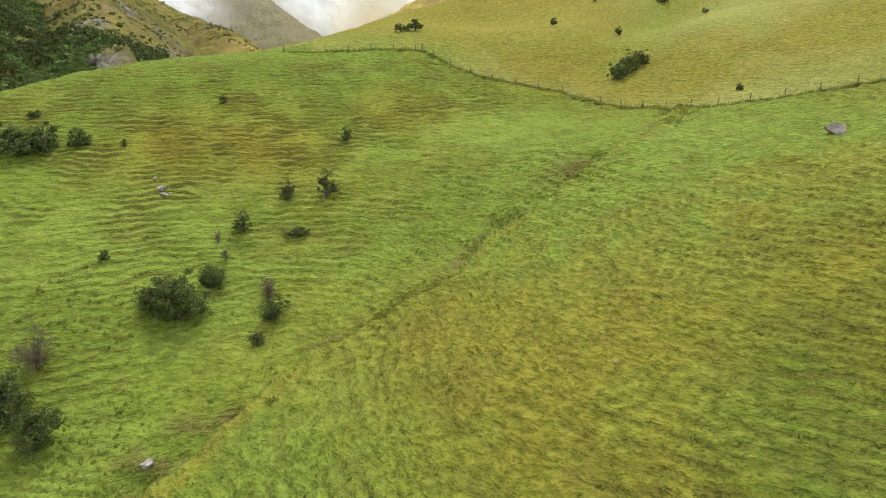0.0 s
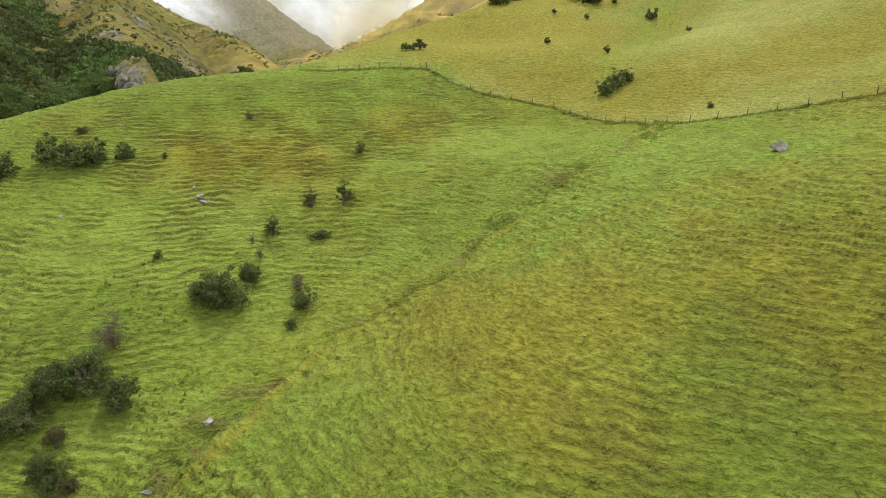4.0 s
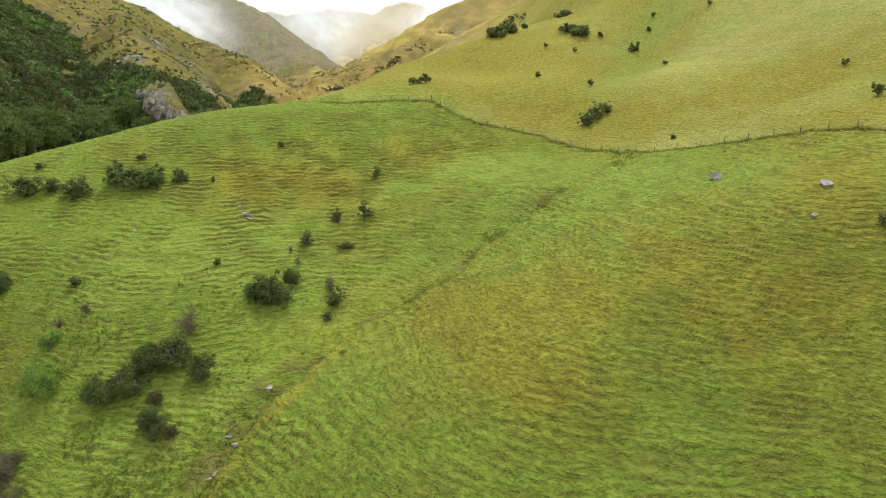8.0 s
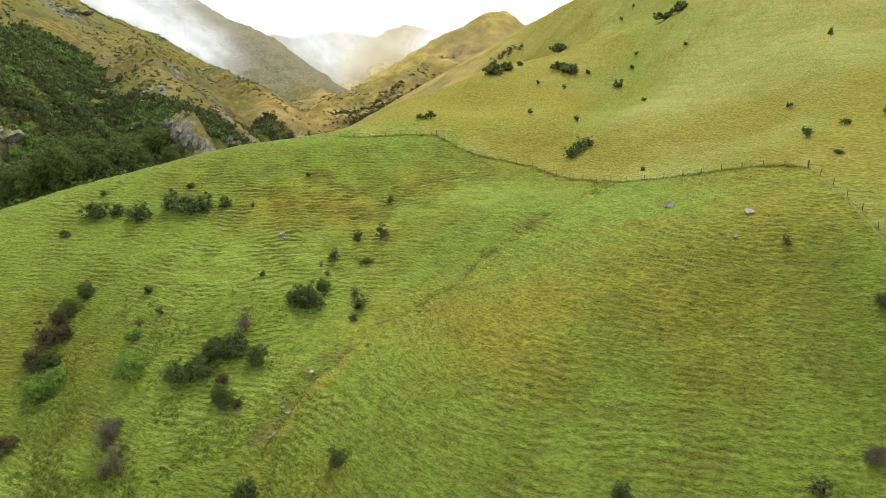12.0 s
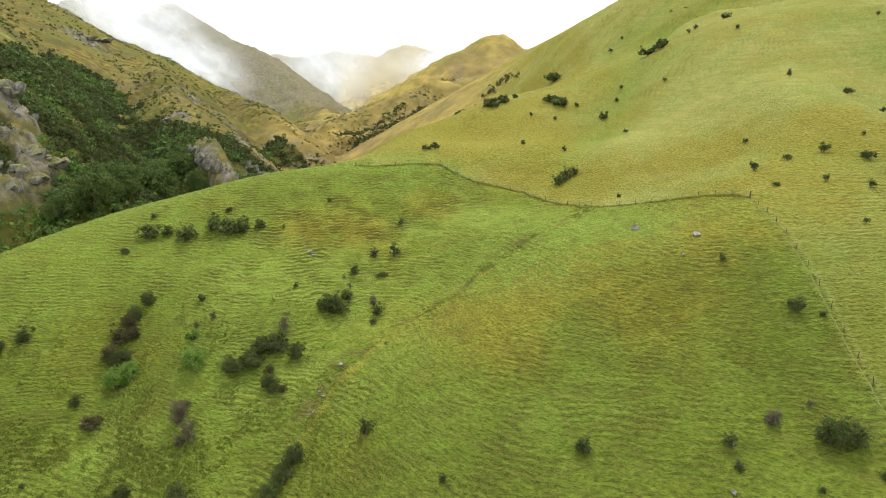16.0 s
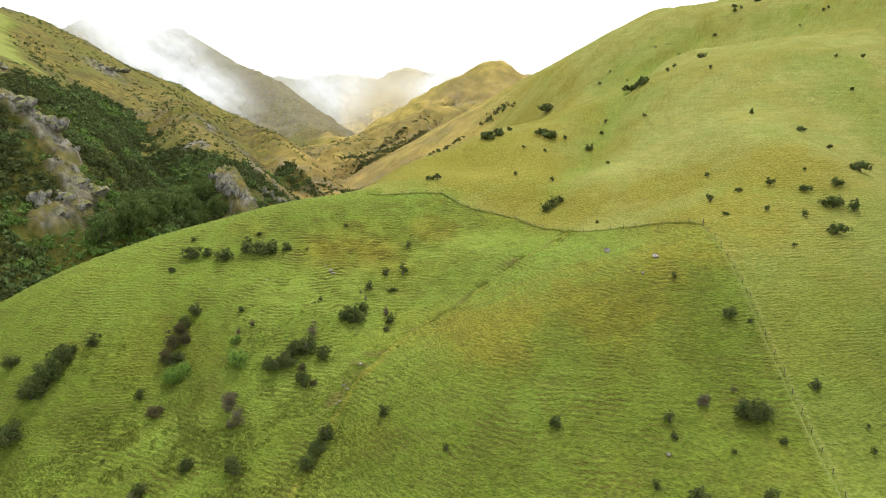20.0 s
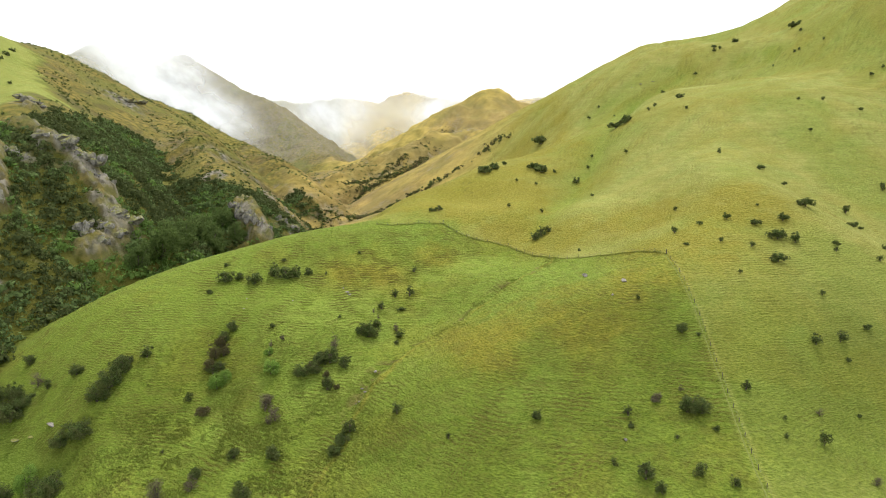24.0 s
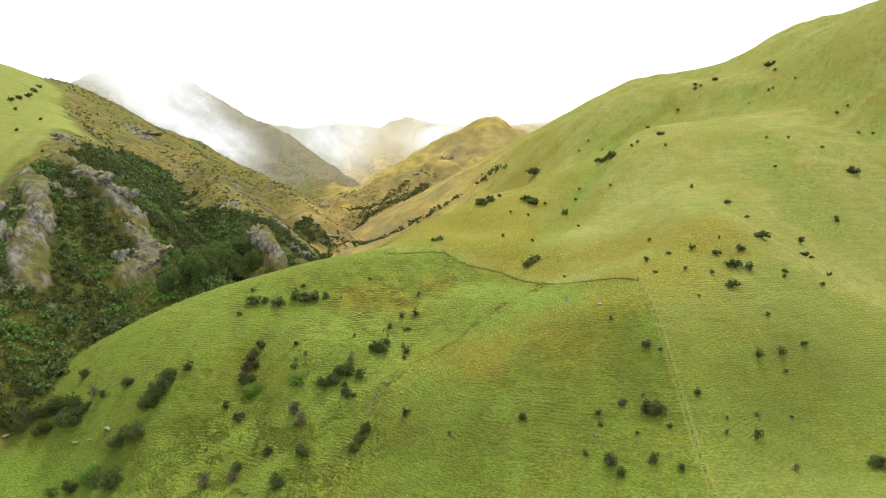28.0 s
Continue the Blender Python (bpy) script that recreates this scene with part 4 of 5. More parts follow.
DARK_HILL_B = [
    (120.2, 212.6, 2.4, 0.8), (27.5, 212.9, 3.6, 0.7), (94.5, 231.7, 8.1, 0.6), (107.4, 233.6, 2.8, 1.0), (241.7, 233.6, 2.7, 0.8), (250.8, 234.9, 2.7, 0.8), (125.9, 238.0, 5.7, 0.6), (112.0, 238.5, 2.9, 1.0),
    (91.8, 239.4, 8.9, 0.5), (242.8, 259.2, 3.3, 0.7), (-291.3, 287.8, 3.8, 0.8), (-309.4, 315.9, 3.2, 0.9), (-294.0, 319.3, 3.3, 1.0), (144.5, 324.6, 3.5, 1.0), (-320.0, 327.9, 5.8, 0.6), (169.5, 333.8, 3.2, 0.8),
    (97.3, 333.9, 3.2, 1.0), (241.6, 336.9, 3.2, 0.8), (-323.3, 343.0, 6.0, 0.6), (66.4, 347.0, 12.4, 0.6), (189.8, 354.3, 4.1, 0.7), (245.9, 355.7, 11.5, 0.5), (205.5, 357.9, 5.0, 0.7), (-329.8, 363.7, 7.1, 0.6),
]
DARK_HILL_C = [
    (-339.3, 388.2, 6.5, 0.6), (-349.3, 411.1, 5.8, 0.7), (227.0, 315.4, 2.6, 0.9), (229.9, 315.1, 2.2, 0.9), (243.1, 311.0, 2.2, 0.9), (251.8, 262.8, 2.6, 0.9), (187.4, 348.7, 3.4, 0.9), (192.1, 350.3, 3.0, 0.9), (212.4, 312.8, 2.0, 0.9), (109.7, 314.8, 2.2, 0.9), (105.1, 339.8, 2.6, 0.9),
]
GREY_NEAR = [
    (75.9, -13.7, 2.0, 1.2), (77.0, 7.4, 1.8, 1.0), (-67.5, 9.7, 4.7, 1.3), (42.4, 9.9, 2.7, 0.5), (42.9, 10.6, 2.6, 0.7), (-60.2, 11.2, 3.7, 0.9), (48.5, 11.7, 1.3, 1.4), (-47.2, 27.8, 2.8, 0.8),
    (-45.6, 28.1, 3.4, 1.0), (-46.5, 30.2, 2.9, 1.0), (-48.9, 32.2, 4.4, 1.0), (-49.4, 33.8, 3.4, 1.0), (-48.7, 34.7, 3.2, 0.9), (-139.4, 47.0, 6.2, 0.8), (-126.8, 47.2, 5.8, 0.8), (-34.3, 50.6, 3.8, 1.2),
    (-119.3, 52.4, 4.1, 1.1), (-52.8, 53.1, 1.4, 1.4), (-49.6, 54.4, 1.3, 1.7), (-49.9, 54.7, 1.2, 1.7), (-18.0, 63.8, 2.4, 1.2), (-23.7, 68.6, 1.2, 1.8), (-25.5, 71.6, 1.1, 1.4),
]
BRIGHT_NEAR = [
    (-107.3, 26.9, 8.8, 0.8), (-119.8, 29.7, 6.0, 0.4), (-50.1, 43.9, 5.0, 0.8), (-65.6, 44.4, 4.6, 0.8), (-65.5, 44.5, 4.8, 0.9), (-63.6, 45.7, 4.1, 1.1), (-64.0, 47.0, 3.9, 0.8), (-52.5, 50.3, 3.0, 0.9),
]
BROWN_NEAR = [
    (-31.6, 36.0, 2.1, 0.8), (-66.3, 36.3, 4.5, 0.6), (-34.7, 40.1, 2.6, 0.8), (-39.2, 42.8, 3.4, 0.7), (-69.0, 50.1, 5.3, 0.8), (-69.1, 50.6, 3.1, 0.8), (-68.7, 53.7, 4.1, 1.3), (-66.5, 54.3, 3.8, 1.2),
    (-68.2, 56.8, 3.7, 1.2), (-69.2, 57.5, 3.2, 1.1),
]
TREE_HILL = [
    (-130.5, 141.1, 13.0, 0.9), (-126.4, 155.2, 20.5, 0.9), (-127.0, 163.8, 15.0, 0.9), (-127.4, 176.1, 16.0, 0.9), (-127.7, 184.1, 16.5, 1.0), (-124.9, 207.1, 17.8, 0.9), (-114.3, 218.0, 13.7, 0.9), (-136.4, 218.5, 20.3, 0.9),
    (-125.6, 230.5, 17.5, 1.0), (-137.3, 233.6, 13.5, 1.0),
]


# ---- plants ----
def along(line, gap):
    """Points along a line of points, a gap apart, with the way it heads."""
    out, carry = [], 0.0
    for (ax, ay), (bx, by) in zip(line[:-1], line[1:]):
        length = math.hypot(bx - ax, by - ay)
        at = carry
        while at < length:
            out.append((ax + (bx - ax) * at / length, ay + (by - ay) * at / length, math.degrees(math.atan2(by - ay, bx - ax))))
            at += gap
        carry = at - length
    return out


def by_line(rng, line, count, spread):
    """Points strewn along a line of points."""
    pts = np.array(along(line, 0.5))[:, :2]
    at = pts[rng.integers(0, len(pts), count)] + rng.normal(size=(count, 2)) * spread
    return at[:, 0], at[:, 1]


def part(name, me, material, parent, label=""):
    ob = new(name, me)
    me.materials.append(material)
    ob.parent = parent
    return tagged(ob, label)


def limb_mesh(name, limbs, sides=5):
    """Tapered limbs, each given as a list of (point, radius)."""
    co, faces = [], []
    for limb in limbs:
        start = len(co)
        for k, (p, r) in enumerate(limb):
            for j in range(sides):
                a = 2 * math.pi * j / sides
                co.append((p[0] + r * math.cos(a), p[1] + r * math.sin(a), p[2]))
        for k in range(len(limb) - 1):
            for j in range(sides):
                a, b = start + k * sides + j, start + k * sides + (j + 1) % sides
                faces.append((a, b, b + sides, a + sides))
    return fill_mesh(bpy.data.meshes.new(name), np.array(co), np.array(faces), True)


def leaves(rng, centres, radii, count, size, flat=0.8):
    """Leaf-shaped quads scattered in uneven clumps: their points and faces."""
    n = len(centres) * count
    way = rng.normal(size=(n, 3))
    way /= np.linalg.norm(way, axis=1)[:, None]
    far = rng.uniform(0.25, 1.0, n) ** 0.6
    at = np.repeat(centres, count, 0) + way * (far * np.repeat(radii, count))[:, None] * np.array([1, 1, flat])
    a = rng.normal(size=(n, 3))
    a /= np.linalg.norm(a, axis=1)[:, None]
    b = np.cross(a, way + 0.4 * rng.normal(size=(n, 3)))
    b /= np.linalg.norm(b, axis=1)[:, None] + 1e-6
    s = size * rng.uniform(0.6, 1.35, n)[:, None]
    co = np.stack([at - a * s, at + b * s * 0.5, at + a * s, at - b * s * 0.5], 1).reshape(-1, 3)
    return co, np.arange(4 * n).reshape(-1, 4)


def bush_model(name, seed, clumps, count, size, tall, material, label, category, trunk=False, sparse=1.0, wide=1.0):
    """One shrub or tree, one metre broad: limbs and a crown of many small leaves."""
    rng = np.random.default_rng(seed)
    low = 0.2 if trunk else 0.02
    mounds = 4 if trunk else 5
    ring = 2 * math.pi * (np.arange(mounds) + rng.uniform(-0.35, 0.35, mounds)) / mounds
    out = rng.uniform(0.14, 0.32, mounds)
    out[0], size_of = 0.04, rng.uniform(0.12, 0.26, mounds)
    size_of[0] = 0.25
    middle = np.stack([out * np.cos(ring), out * np.sin(ring)], -1)
    high = rng.uniform(0.5, 0.95, mounds) * (1.15 - 0.9 * out)
    pick = rng.choice(mounds, clumps, p=size_of / size_of.sum())
    way = rng.normal(size=(clumps, 3))
    way /= np.linalg.norm(way, axis=1)[:, None]
    far_out = rng.uniform(0.2, 1.0, clumps) ** 0.5
    far_out = np.where(rng.uniform(0, 1, clumps) < 0.10, far_out * 1.3, far_out)
    flatways = middle[pick] + way[:, :2] * (size_of[pick] * far_out)[:, None]
    upward = high[pick] * (low + (1 - low) * (0.5 + 0.5 * np.clip(way[:, 2] * far_out, -0.9, 1)))
    centres = np.stack([flatways[:, 0], flatways[:, 1], upward * 0.92 * tall], -1)
    radii = rng.uniform(0.05, 0.15, clumps) * sparse
    co, faces = leaves(rng, centres, radii, count, size)
    co[:, 2] = np.maximum(co[:, 2], 0.01)
    root = new(name)
    limbs = []
    stems = 1 if trunk else 4
    for k in range(stems):
        s = rng.uniform(-0.05, 0.05, 2) * (0 if trunk else 1)
        limbs.append([((s[0], s[1], -0.12), 0.035), ((s[0] * 1.5, s[1] * 1.5, 0.2 * tall), 0.028), ((s[0] * 2, s[1] * 2, 0.45 * tall), 0.02)])
    for c in centres[:: max(1, clumps // 9)]:
        limbs.append([((c[0] * 0.15, c[1] * 0.15, 0.12 * tall), 0.02), ((c[0] * 0.6, c[1] * 0.6, c[2] * 0.65), 0.012), (tuple(c), 0.004)])
    if sparse > 1.1:
        limbs = [[(p, r * 0.45) for p, r in limb] for limb in limbs]
    part("trunk" if trunk else "stem", limb_mesh("stem", limbs), bark_mat, root)
    part("crown", fill_mesh(bpy.data.meshes.new("crown"), co, faces), material, root)
    return tagged(root, label, category)


KINDS = {
    "dark": ("shrub", leaf_dark, "dense dark grey-green shrub on the grazed slope", "shrub", "shrubs on the hills", False, 1.0),
    "grey": ("bare_shrub", leaf_grey, "thin grey-brown twiggy shrub, half bare", "shrub", "bare shrubs", False, 1.15),
    "bright": ("leafy_shrub", leaf_bright, "fresh light-green leafy shrub among the grass", "shrub", "light green shrubs", False, 1.1),
    "brown": ("rusty_shrub", leaf_brown, "rusty brown and olive thorny shrub", "shrub", "rusty shrubs", False, 1.0),
    "thorn": ("small_tree", leaf_dark, "small dark wind-bent thorn tree standing alone", "tree", "thorn trees on the hillside", True, 1.0),
    "tree": ("tree", leaf_crown, "tall round-crowned dark green tree by the stream", "tree", "trees in the valley", True, 1.0),
}
DETAIL = {"fine": (84, 72, 0.020), "mid": (50, 36, 0.034), "plain": (26, 16, 0.075)}
models, placed = {}, {}


def plant(kind, detail, rows, seed):
    name, material, label, category, group, trunk, sparse = KINDS[kind]
    rng = np.random.default_rng(seed)
    for (x, y, broad, tall), z in zip(rows, heights(rows)):
        variant = int(rng.integers(0, 4))
        shape = min((0.6, 0.85, 1.15), key=lambda v: abs(v - tall))
        key = (kind, detail, variant, shape)
        clumps, count, size = DETAIL[detail]
        if kind == "grey":
            count, size = int(count * 0.8), size * 0.7
        turn = pose(x, y, z - 0.02 * broad, 0, 0, float(rng.uniform(0, 360)))
        b = 1.1 * broad * float(rng.uniform(0.95, 1.1)) * (0.92 if kind == "thorn" else 1.0)
        scale = Vector((b, b * float(rng.uniform(0.85, 1.1)), b * tall / shape))
        if key not in models:
            ob = bush_model(name, 100 + variant + 10 * len(models), clumps, count, size, shape, material, label, category, trunk, sparse)
            tagged(ob, group=group)
            ob.matrix_basis = turn
            models[key] = ob
        else:
            ob = copy_thing(models[key], turn)
        ob.scale = scale


low_shrubs = DARK_NEAR_A + DARK_NEAR_B + DARK_NEAR_C + DARK_NEAR_D
slope_shrubs = DARK_SLOPE_A + DARK_SLOPE_B
hill_shrubs = DARK_HILL_A + DARK_HILL_B + DARK_HILL_C
plant("dark", "fine", [r for r in low_shrubs if r[2] > 2.4 and r[0] < 62], 1)
plant("dark", "mid", [r for r in low_shrubs if r[2] <= 2.4 and r[0] < 62] + [r for r in slope_shrubs if r[0] < 55], 2)
plant("thorn", "mid", [r for r in low_shrubs if r[0] >= 62] + [r for r in slope_shrubs if r[0] >= 55], 8)
plant("dark", "plain", [r for r in hill_shrubs if r[2] > 4], 3)
plant("thorn", "plain", [r for r in hill_shrubs if r[2] <= 4], 9)
plant("grey", "fine", GREY_NEAR, 4)
plant("bright", "fine", BRIGHT_NEAR, 5)
plant("brown", "fine", BROWN_NEAR, 6)
plant("tree", "fine", TREE_HILL, 7)


def scatter_leaves(name, xs, ys, sizes, per, leaf, material, label, category, seed, tall=0.75):
    """A thicket in one mesh: shrubs of leafy clumps on the slope."""
    rng = np.random.default_rng(seed)
    zs = relief(xs, ys)
    centres = np.stack([xs, ys, zs + sizes * 0.32 * tall], -1)
    n = len(xs)
    lumps = 3
    c = np.repeat(centres, lumps, 0) + rng.normal(size=(n * lumps, 3)) * np.repeat(sizes, lumps)[:, None] * np.array([0.22, 0.22, 0.12])
    r = np.repeat(sizes, lumps) * rng.uniform(0.26, 0.42, n * lumps)
    m = n * lumps * per
    way = rng.normal(size=(m, 3))
    way[:, 2] = np.abs(way[:, 2]) * 0.9 - 0.2
    way /= np.linalg.norm(way, axis=1)[:, None]
    at = np.repeat(c, per, 0) + way * np.repeat(r, per)[:, None] * rng.uniform(0.7, 1.05, m)[:, None]
    a = np.cross(way, rng.normal(size=(m, 3)))
    a /= np.linalg.norm(a, axis=1)[:, None] + 1e-6
    b = np.cross(way, a) + 0.35 * rng.normal(size=(m, 3))
    s = leaf * (np.repeat(np.repeat(sizes, lumps), per) * rng.uniform(0.6, 1.3, m))[:, None]
    co = np.stack([at - a * s, at + b * s * 0.7, at + a * s, at - b * s * 0.7], 1).reshape(-1, 3)
    ob = new(name, fill_mesh(bpy.data.meshes.new(name), co, np.arange(4 * m).reshape(-1, 4)))
    ob.data.materials.append(material)
    return tagged(ob, label, category, kind="stuff")


def thin_out(rng, count, x0, x1, y0, y1, keep):
    xs, ys = rng.uniform(x0, x1, count), rng.uniform(y0, y1, count)
    ok = keep(xs, ys)
    return xs[ok], ys[ok]


rng = np.random.default_rng(11)


def in_wood(xs, ys):
    far = 1 - land_parts(xs, ys)[1]
    return wooded(xs, ys) & (far > 0.25)


wx, wy = thin_out(rng, 30000, -275, -55, 0, 435, in_wood)
lot = fractal(wx, wy, 18, 161, 3) + rng.uniform(-0.16, 0.16, len(wx)) + 0.0006 * (150 - wy)
for low, high, name, material, label, seed in (
    (-1, 0.50, "dark_thicket", leaf_thicket, "dense dark green scrub covering the valley side", 12),
    (0.50, 0.66, "green_thicket", leaf_tree, "mixed green broadleaf scrub covering the valley side", 13),
    (0.66, 2, "fresh_thicket", leaf_fresh, "patches of fresh green scrub on the valley side", 16),
):
    ok = (lot >= low) & (lot < high)
    scatter_leaves(name, wx[ok], wy[ok], 1.6 + 4.2 * rng.uniform(0, 1, ok.sum()) ** 1.6, 11, 0.13, material, label, "scrub", seed)


def sparse_on_crest(xs, ys):
    far = 1 - land_parts(xs, ys)[1]
    _, bench = from_line(xs, ys, BENCH_EDGE)
    return (far > 0.5) & (bench < 0) & (fractal(xs * 0.6 - ys * 0.4, xs * 0.8 + ys, 34, 141, 4) + 0.18 * rng.uniform(-1, 1, len(xs)) > 0.56)


sx, sy = thin_out(rng, 13000, -400, -90, 150, 800, sparse_on_crest)
scatter_leaves("hillside_scrub", sx, sy, rng.uniform(0.8, 2.6, len(sx)), 6, 0.22, leaf_dark, "scattered dark scrub on the tussock slopes", "scrub", 14, 0.6)


# The scrubby folds of the golden hills.
FOLDS = [
    (2.6, 620, [(-24, 764), (-50, 722), (-71, 690), (-86, 670), (-103, 648), (-110, 618)]), (2.4, 240, [(-52, 748), (-80, 706), (-100, 680), (-120, 652)]), (7, 160, [(-40, 730), (-90, 690), (-112, 640)]), (2.0, 150, [(-40, 690), (-68, 655), (-88, 626)]),
    (3.5, 150, [(10, 419), (-10, 416), (-28, 409), (-44, 402), (-60, 398), (-73, 394)]), (5, 130, [(-62, 410), (-80, 396), (-90, 383), (-95, 365)]),
    (4, 50, [(28, 409), (45, 402)]), (9, 26, [(-2, 801), (-13, 782)]), (8, 30, [(-23, 807), (-41, 770)]), (7, 18, [(8, 924), (2, 910)]), (16, 60, [(20, 760), (55, 800), (90, 830)]),
]
fold_rows = [by_line(rng, line, count, spread) for spread, count, line in FOLDS]
mx, my = np.concatenate([r[0] for r in fold_rows]), np.concatenate([r[1] for r in fold_rows])
lot = rng.uniform(0, 1, len(mx)) + 0.8 * (fractal(mx, my, 40, 151, 3) - 0.5)
for low, high, name, material, label, seed in (
    (-1, 0.55, "fold_scrub", leaf_dark, "dark scrub in the folds of the golden hills", 15),
    (0.55, 2, "brown_scrub", leaf_brown, "brown scrub in the folds of the golden hills", 17),
):
    ok = (lot >= low) & (lot < high)
    scatter_leaves(name, mx[ok], my[ok], 1.3 + 3.2 * rng.uniform(0, 1, ok.sum()) ** 2, 6, 0.22, material, label, "scrub", seed, 0.5)


# ---- grass ----
def grass_tufts(name, xs, ys, tall, wide, blades_each, material, label, seed, rank=0.0):
    """Tufts of bent blades in one mesh."""
    rng = np.random.default_rng(seed)
    zs, a4, b4, c4, _ = relief(xs, ys, True)
    n = len(xs)
    m = n * blades_each
    around = rng.uniform(0, 2 * math.pi, m)
    out = np.stack([np.cos(around), np.sin(around)], -1)
    centre = np.repeat(np.stack([xs, ys], -1), blades_each, 0)
    reach = np.repeat(wide, blades_each) * rng.uniform(0.6, 1.25, m)
    top = np.repeat(tall, blades_each) * rng.uniform(0.55, 1.15, m)
    w = np.repeat(wide, blades_each) * rng.uniform(0.22, 0.42, m)
    z0 = np.repeat(zs, blades_each)
    across = np.stack([-out[:, 1], out[:, 0]], -1) * w[:, None]
    foot = centre + out * reach[:, None]
    left = np.concatenate([foot - across, (z0 - 0.08)[:, None]], 1)
    right = np.concatenate([foot + across, (z0 - 0.08)[:, None]], 1)
    tip_at = np.concatenate([centre + out * (reach * rng.uniform(-0.1, 0.35, m))[:, None], (z0 + top)[:, None]], 1)
    co = np.stack([left, right, tip_at], 1).reshape(-1, 3)
    ob = new(name, fill_mesh(bpy.data.meshes.new(name), co, np.arange(3 * m).reshape(-1, 3)))
    each = np.repeat(np.repeat(a4, blades_each, 0), 3, 0)
    each[:, 1] = np.maximum(each[:, 1] * 0.8, rank)
    set_zone(ob.data, "zone_a", each)
    set_zone(ob.data, "zone_b", np.repeat(np.repeat(b4, blades_each, 0), 3, 0))
    set_zone(ob.data, "zone_c", np.repeat(np.repeat(c4, blades_each, 0), 3, 0))
    tips = np.tile(np.array([[0, 0, 0, 1], [0, 0, 0, 1], [1, 1, 1, 1]], float), (m, 1))
    set_zone(ob.data, "tip", tips)
    ob.data.materials.append(material)
    return tagged(ob, label, "grass", kind="stuff")


def on_hummocks(xs, ys):
    return fractal(xs, ys, 2.1, 41, 3) + 0.6 * rng.uniform(-1, 1, len(xs)) > 0.42


def grazed(xs, ys):
    near_by = np.exp(-((xs - 2) / 62) ** 2 - ((ys - 38) / 62) ** 2)
    return (rng.uniform(0, 1, len(xs)) < near_by) & on_hummocks(xs, ys)


tx, ty = thin_out(rng, 300000, -115, 100, -50, 135, grazed)
grass_tufts("grass", tx, ty, rng.uniform(0.04, 0.12, len(tx)), rng.uniform(0.14, 0.32, len(tx)), 5, grass_mat, "tufted rough pasture grass on the slope", 21)


gx_, gy_ = by_line(rng, GULLY, 5200, 1.5)
ok = fractal(gx_, gy_, 4, 171, 3) > 0.58
grass_tufts("gully_weeds", gx_[ok], gy_[ok], rng.uniform(0.15, 0.4, ok.sum()), rng.uniform(0.12, 0.28, ok.sum()), 7, grass_mat, "rank brown weeds and fern along the gully", 23, 0.3)
fx_, fy_ = by_line(rng, FENCE_SADDLE, 1000, 0.25)
grass_tufts("fence_weeds", fx_, fy_, rng.uniform(0.2, 0.45, len(fx_)), rng.uniform(0.25, 0.45, len(fx_)), 6, grass_mat, "uncut dark grass along the fence", 24, 0.22)


def weedy(xs, ys):
    return (fractal(xs, ys, 5, 181, 3) > 0.53) & (rng.uniform(0, 1, len(xs)) < np.exp(-((xs + 58) / 32) ** 2 - ((ys - 22) / 26) ** 2))


hx_, hy_ = thin_out(rng, 60000, -110, -15, -15, 62, weedy)
grass_tufts("low_weeds", hx_, hy_, rng.uniform(0.2, 0.5, len(hx_)), rng.uniform(0.14, 0.32, len(hx_)), 7, grass_mat, "rank brownish weeds and rushes in the damp hollow", 25, 0.32)


# ---- crags and stones ----
def rock_mesh(name, seed, cuts, rough, detail=4, near_cut=0.22, far_cut=0.42):
    """A broken rock: a fine ball cut by chance planes and roughened."""
    bm = bmesh.new()
    bmesh.ops.create_icosphere(bm, subdivisions=detail, radius=0.5)
    co = np.array([v.co[:] for v in bm.verts])
    rng = np.random.default_rng(seed)
    for k in range(cuts):
        n = rng.normal(size=3)
        n[2] *= 0.9
        n /= np.linalg.norm(n)
        over = co @ n - rng.uniform(near_cut, far_cut)
        co -= np.clip(over, 0, None)[:, None] * n * 0.92
    for v, p in zip(bm.verts, co):
        q = Vector(p)
        v.co = q * (1 + rough * noise.fractal(q * 4.5 + Vector((seed, 0, 0)), 1.0, 2.0, 4) + 0.5 * rough * noise.noise(Vector((q.x * 14, q.y * 14, q.z * 3 + seed))))
    me = bpy.data.meshes.new(name)
    bm.to_mesh(me)
    bm.free()
    return me


slab_meshes = [rock_mesh("slab", 40 + k, 26, 0.07, 3, 0.14, 0.34) for k in range(8)]
for me_ in slab_meshes:
    me_.materials.append(stone_mat)


def crag(seed):
    """A crag: broken slabs leaning together down the slope."""
    rng = np.random.default_rng(seed)
    root = new("crag")
    for k in range(12):
        ob = new("slab", slab_meshes[int(rng.integers(0, 8))])
        step = k / 11
        lean = pose(float(-0.42 + 0.84 * step + rng.uniform(-0.1, 0.1)), float(rng.uniform(-0.16, 0.16)), float(0.2 - 0.45 * step + rng.uniform(-0.1, 0.1)), float(rng.uniform(-9, 14)), float(rng.uniform(4, 20)), float(rng.uniform(-25, 25)))
        ob.matrix_basis = lean @ Matrix.Diagonal((float(rng.uniform(0.36, 0.62)), float(rng.uniform(0.4, 0.7)), float(rng.uniform(0.5, 0.85)), 1))
        ob.parent = root
    return root


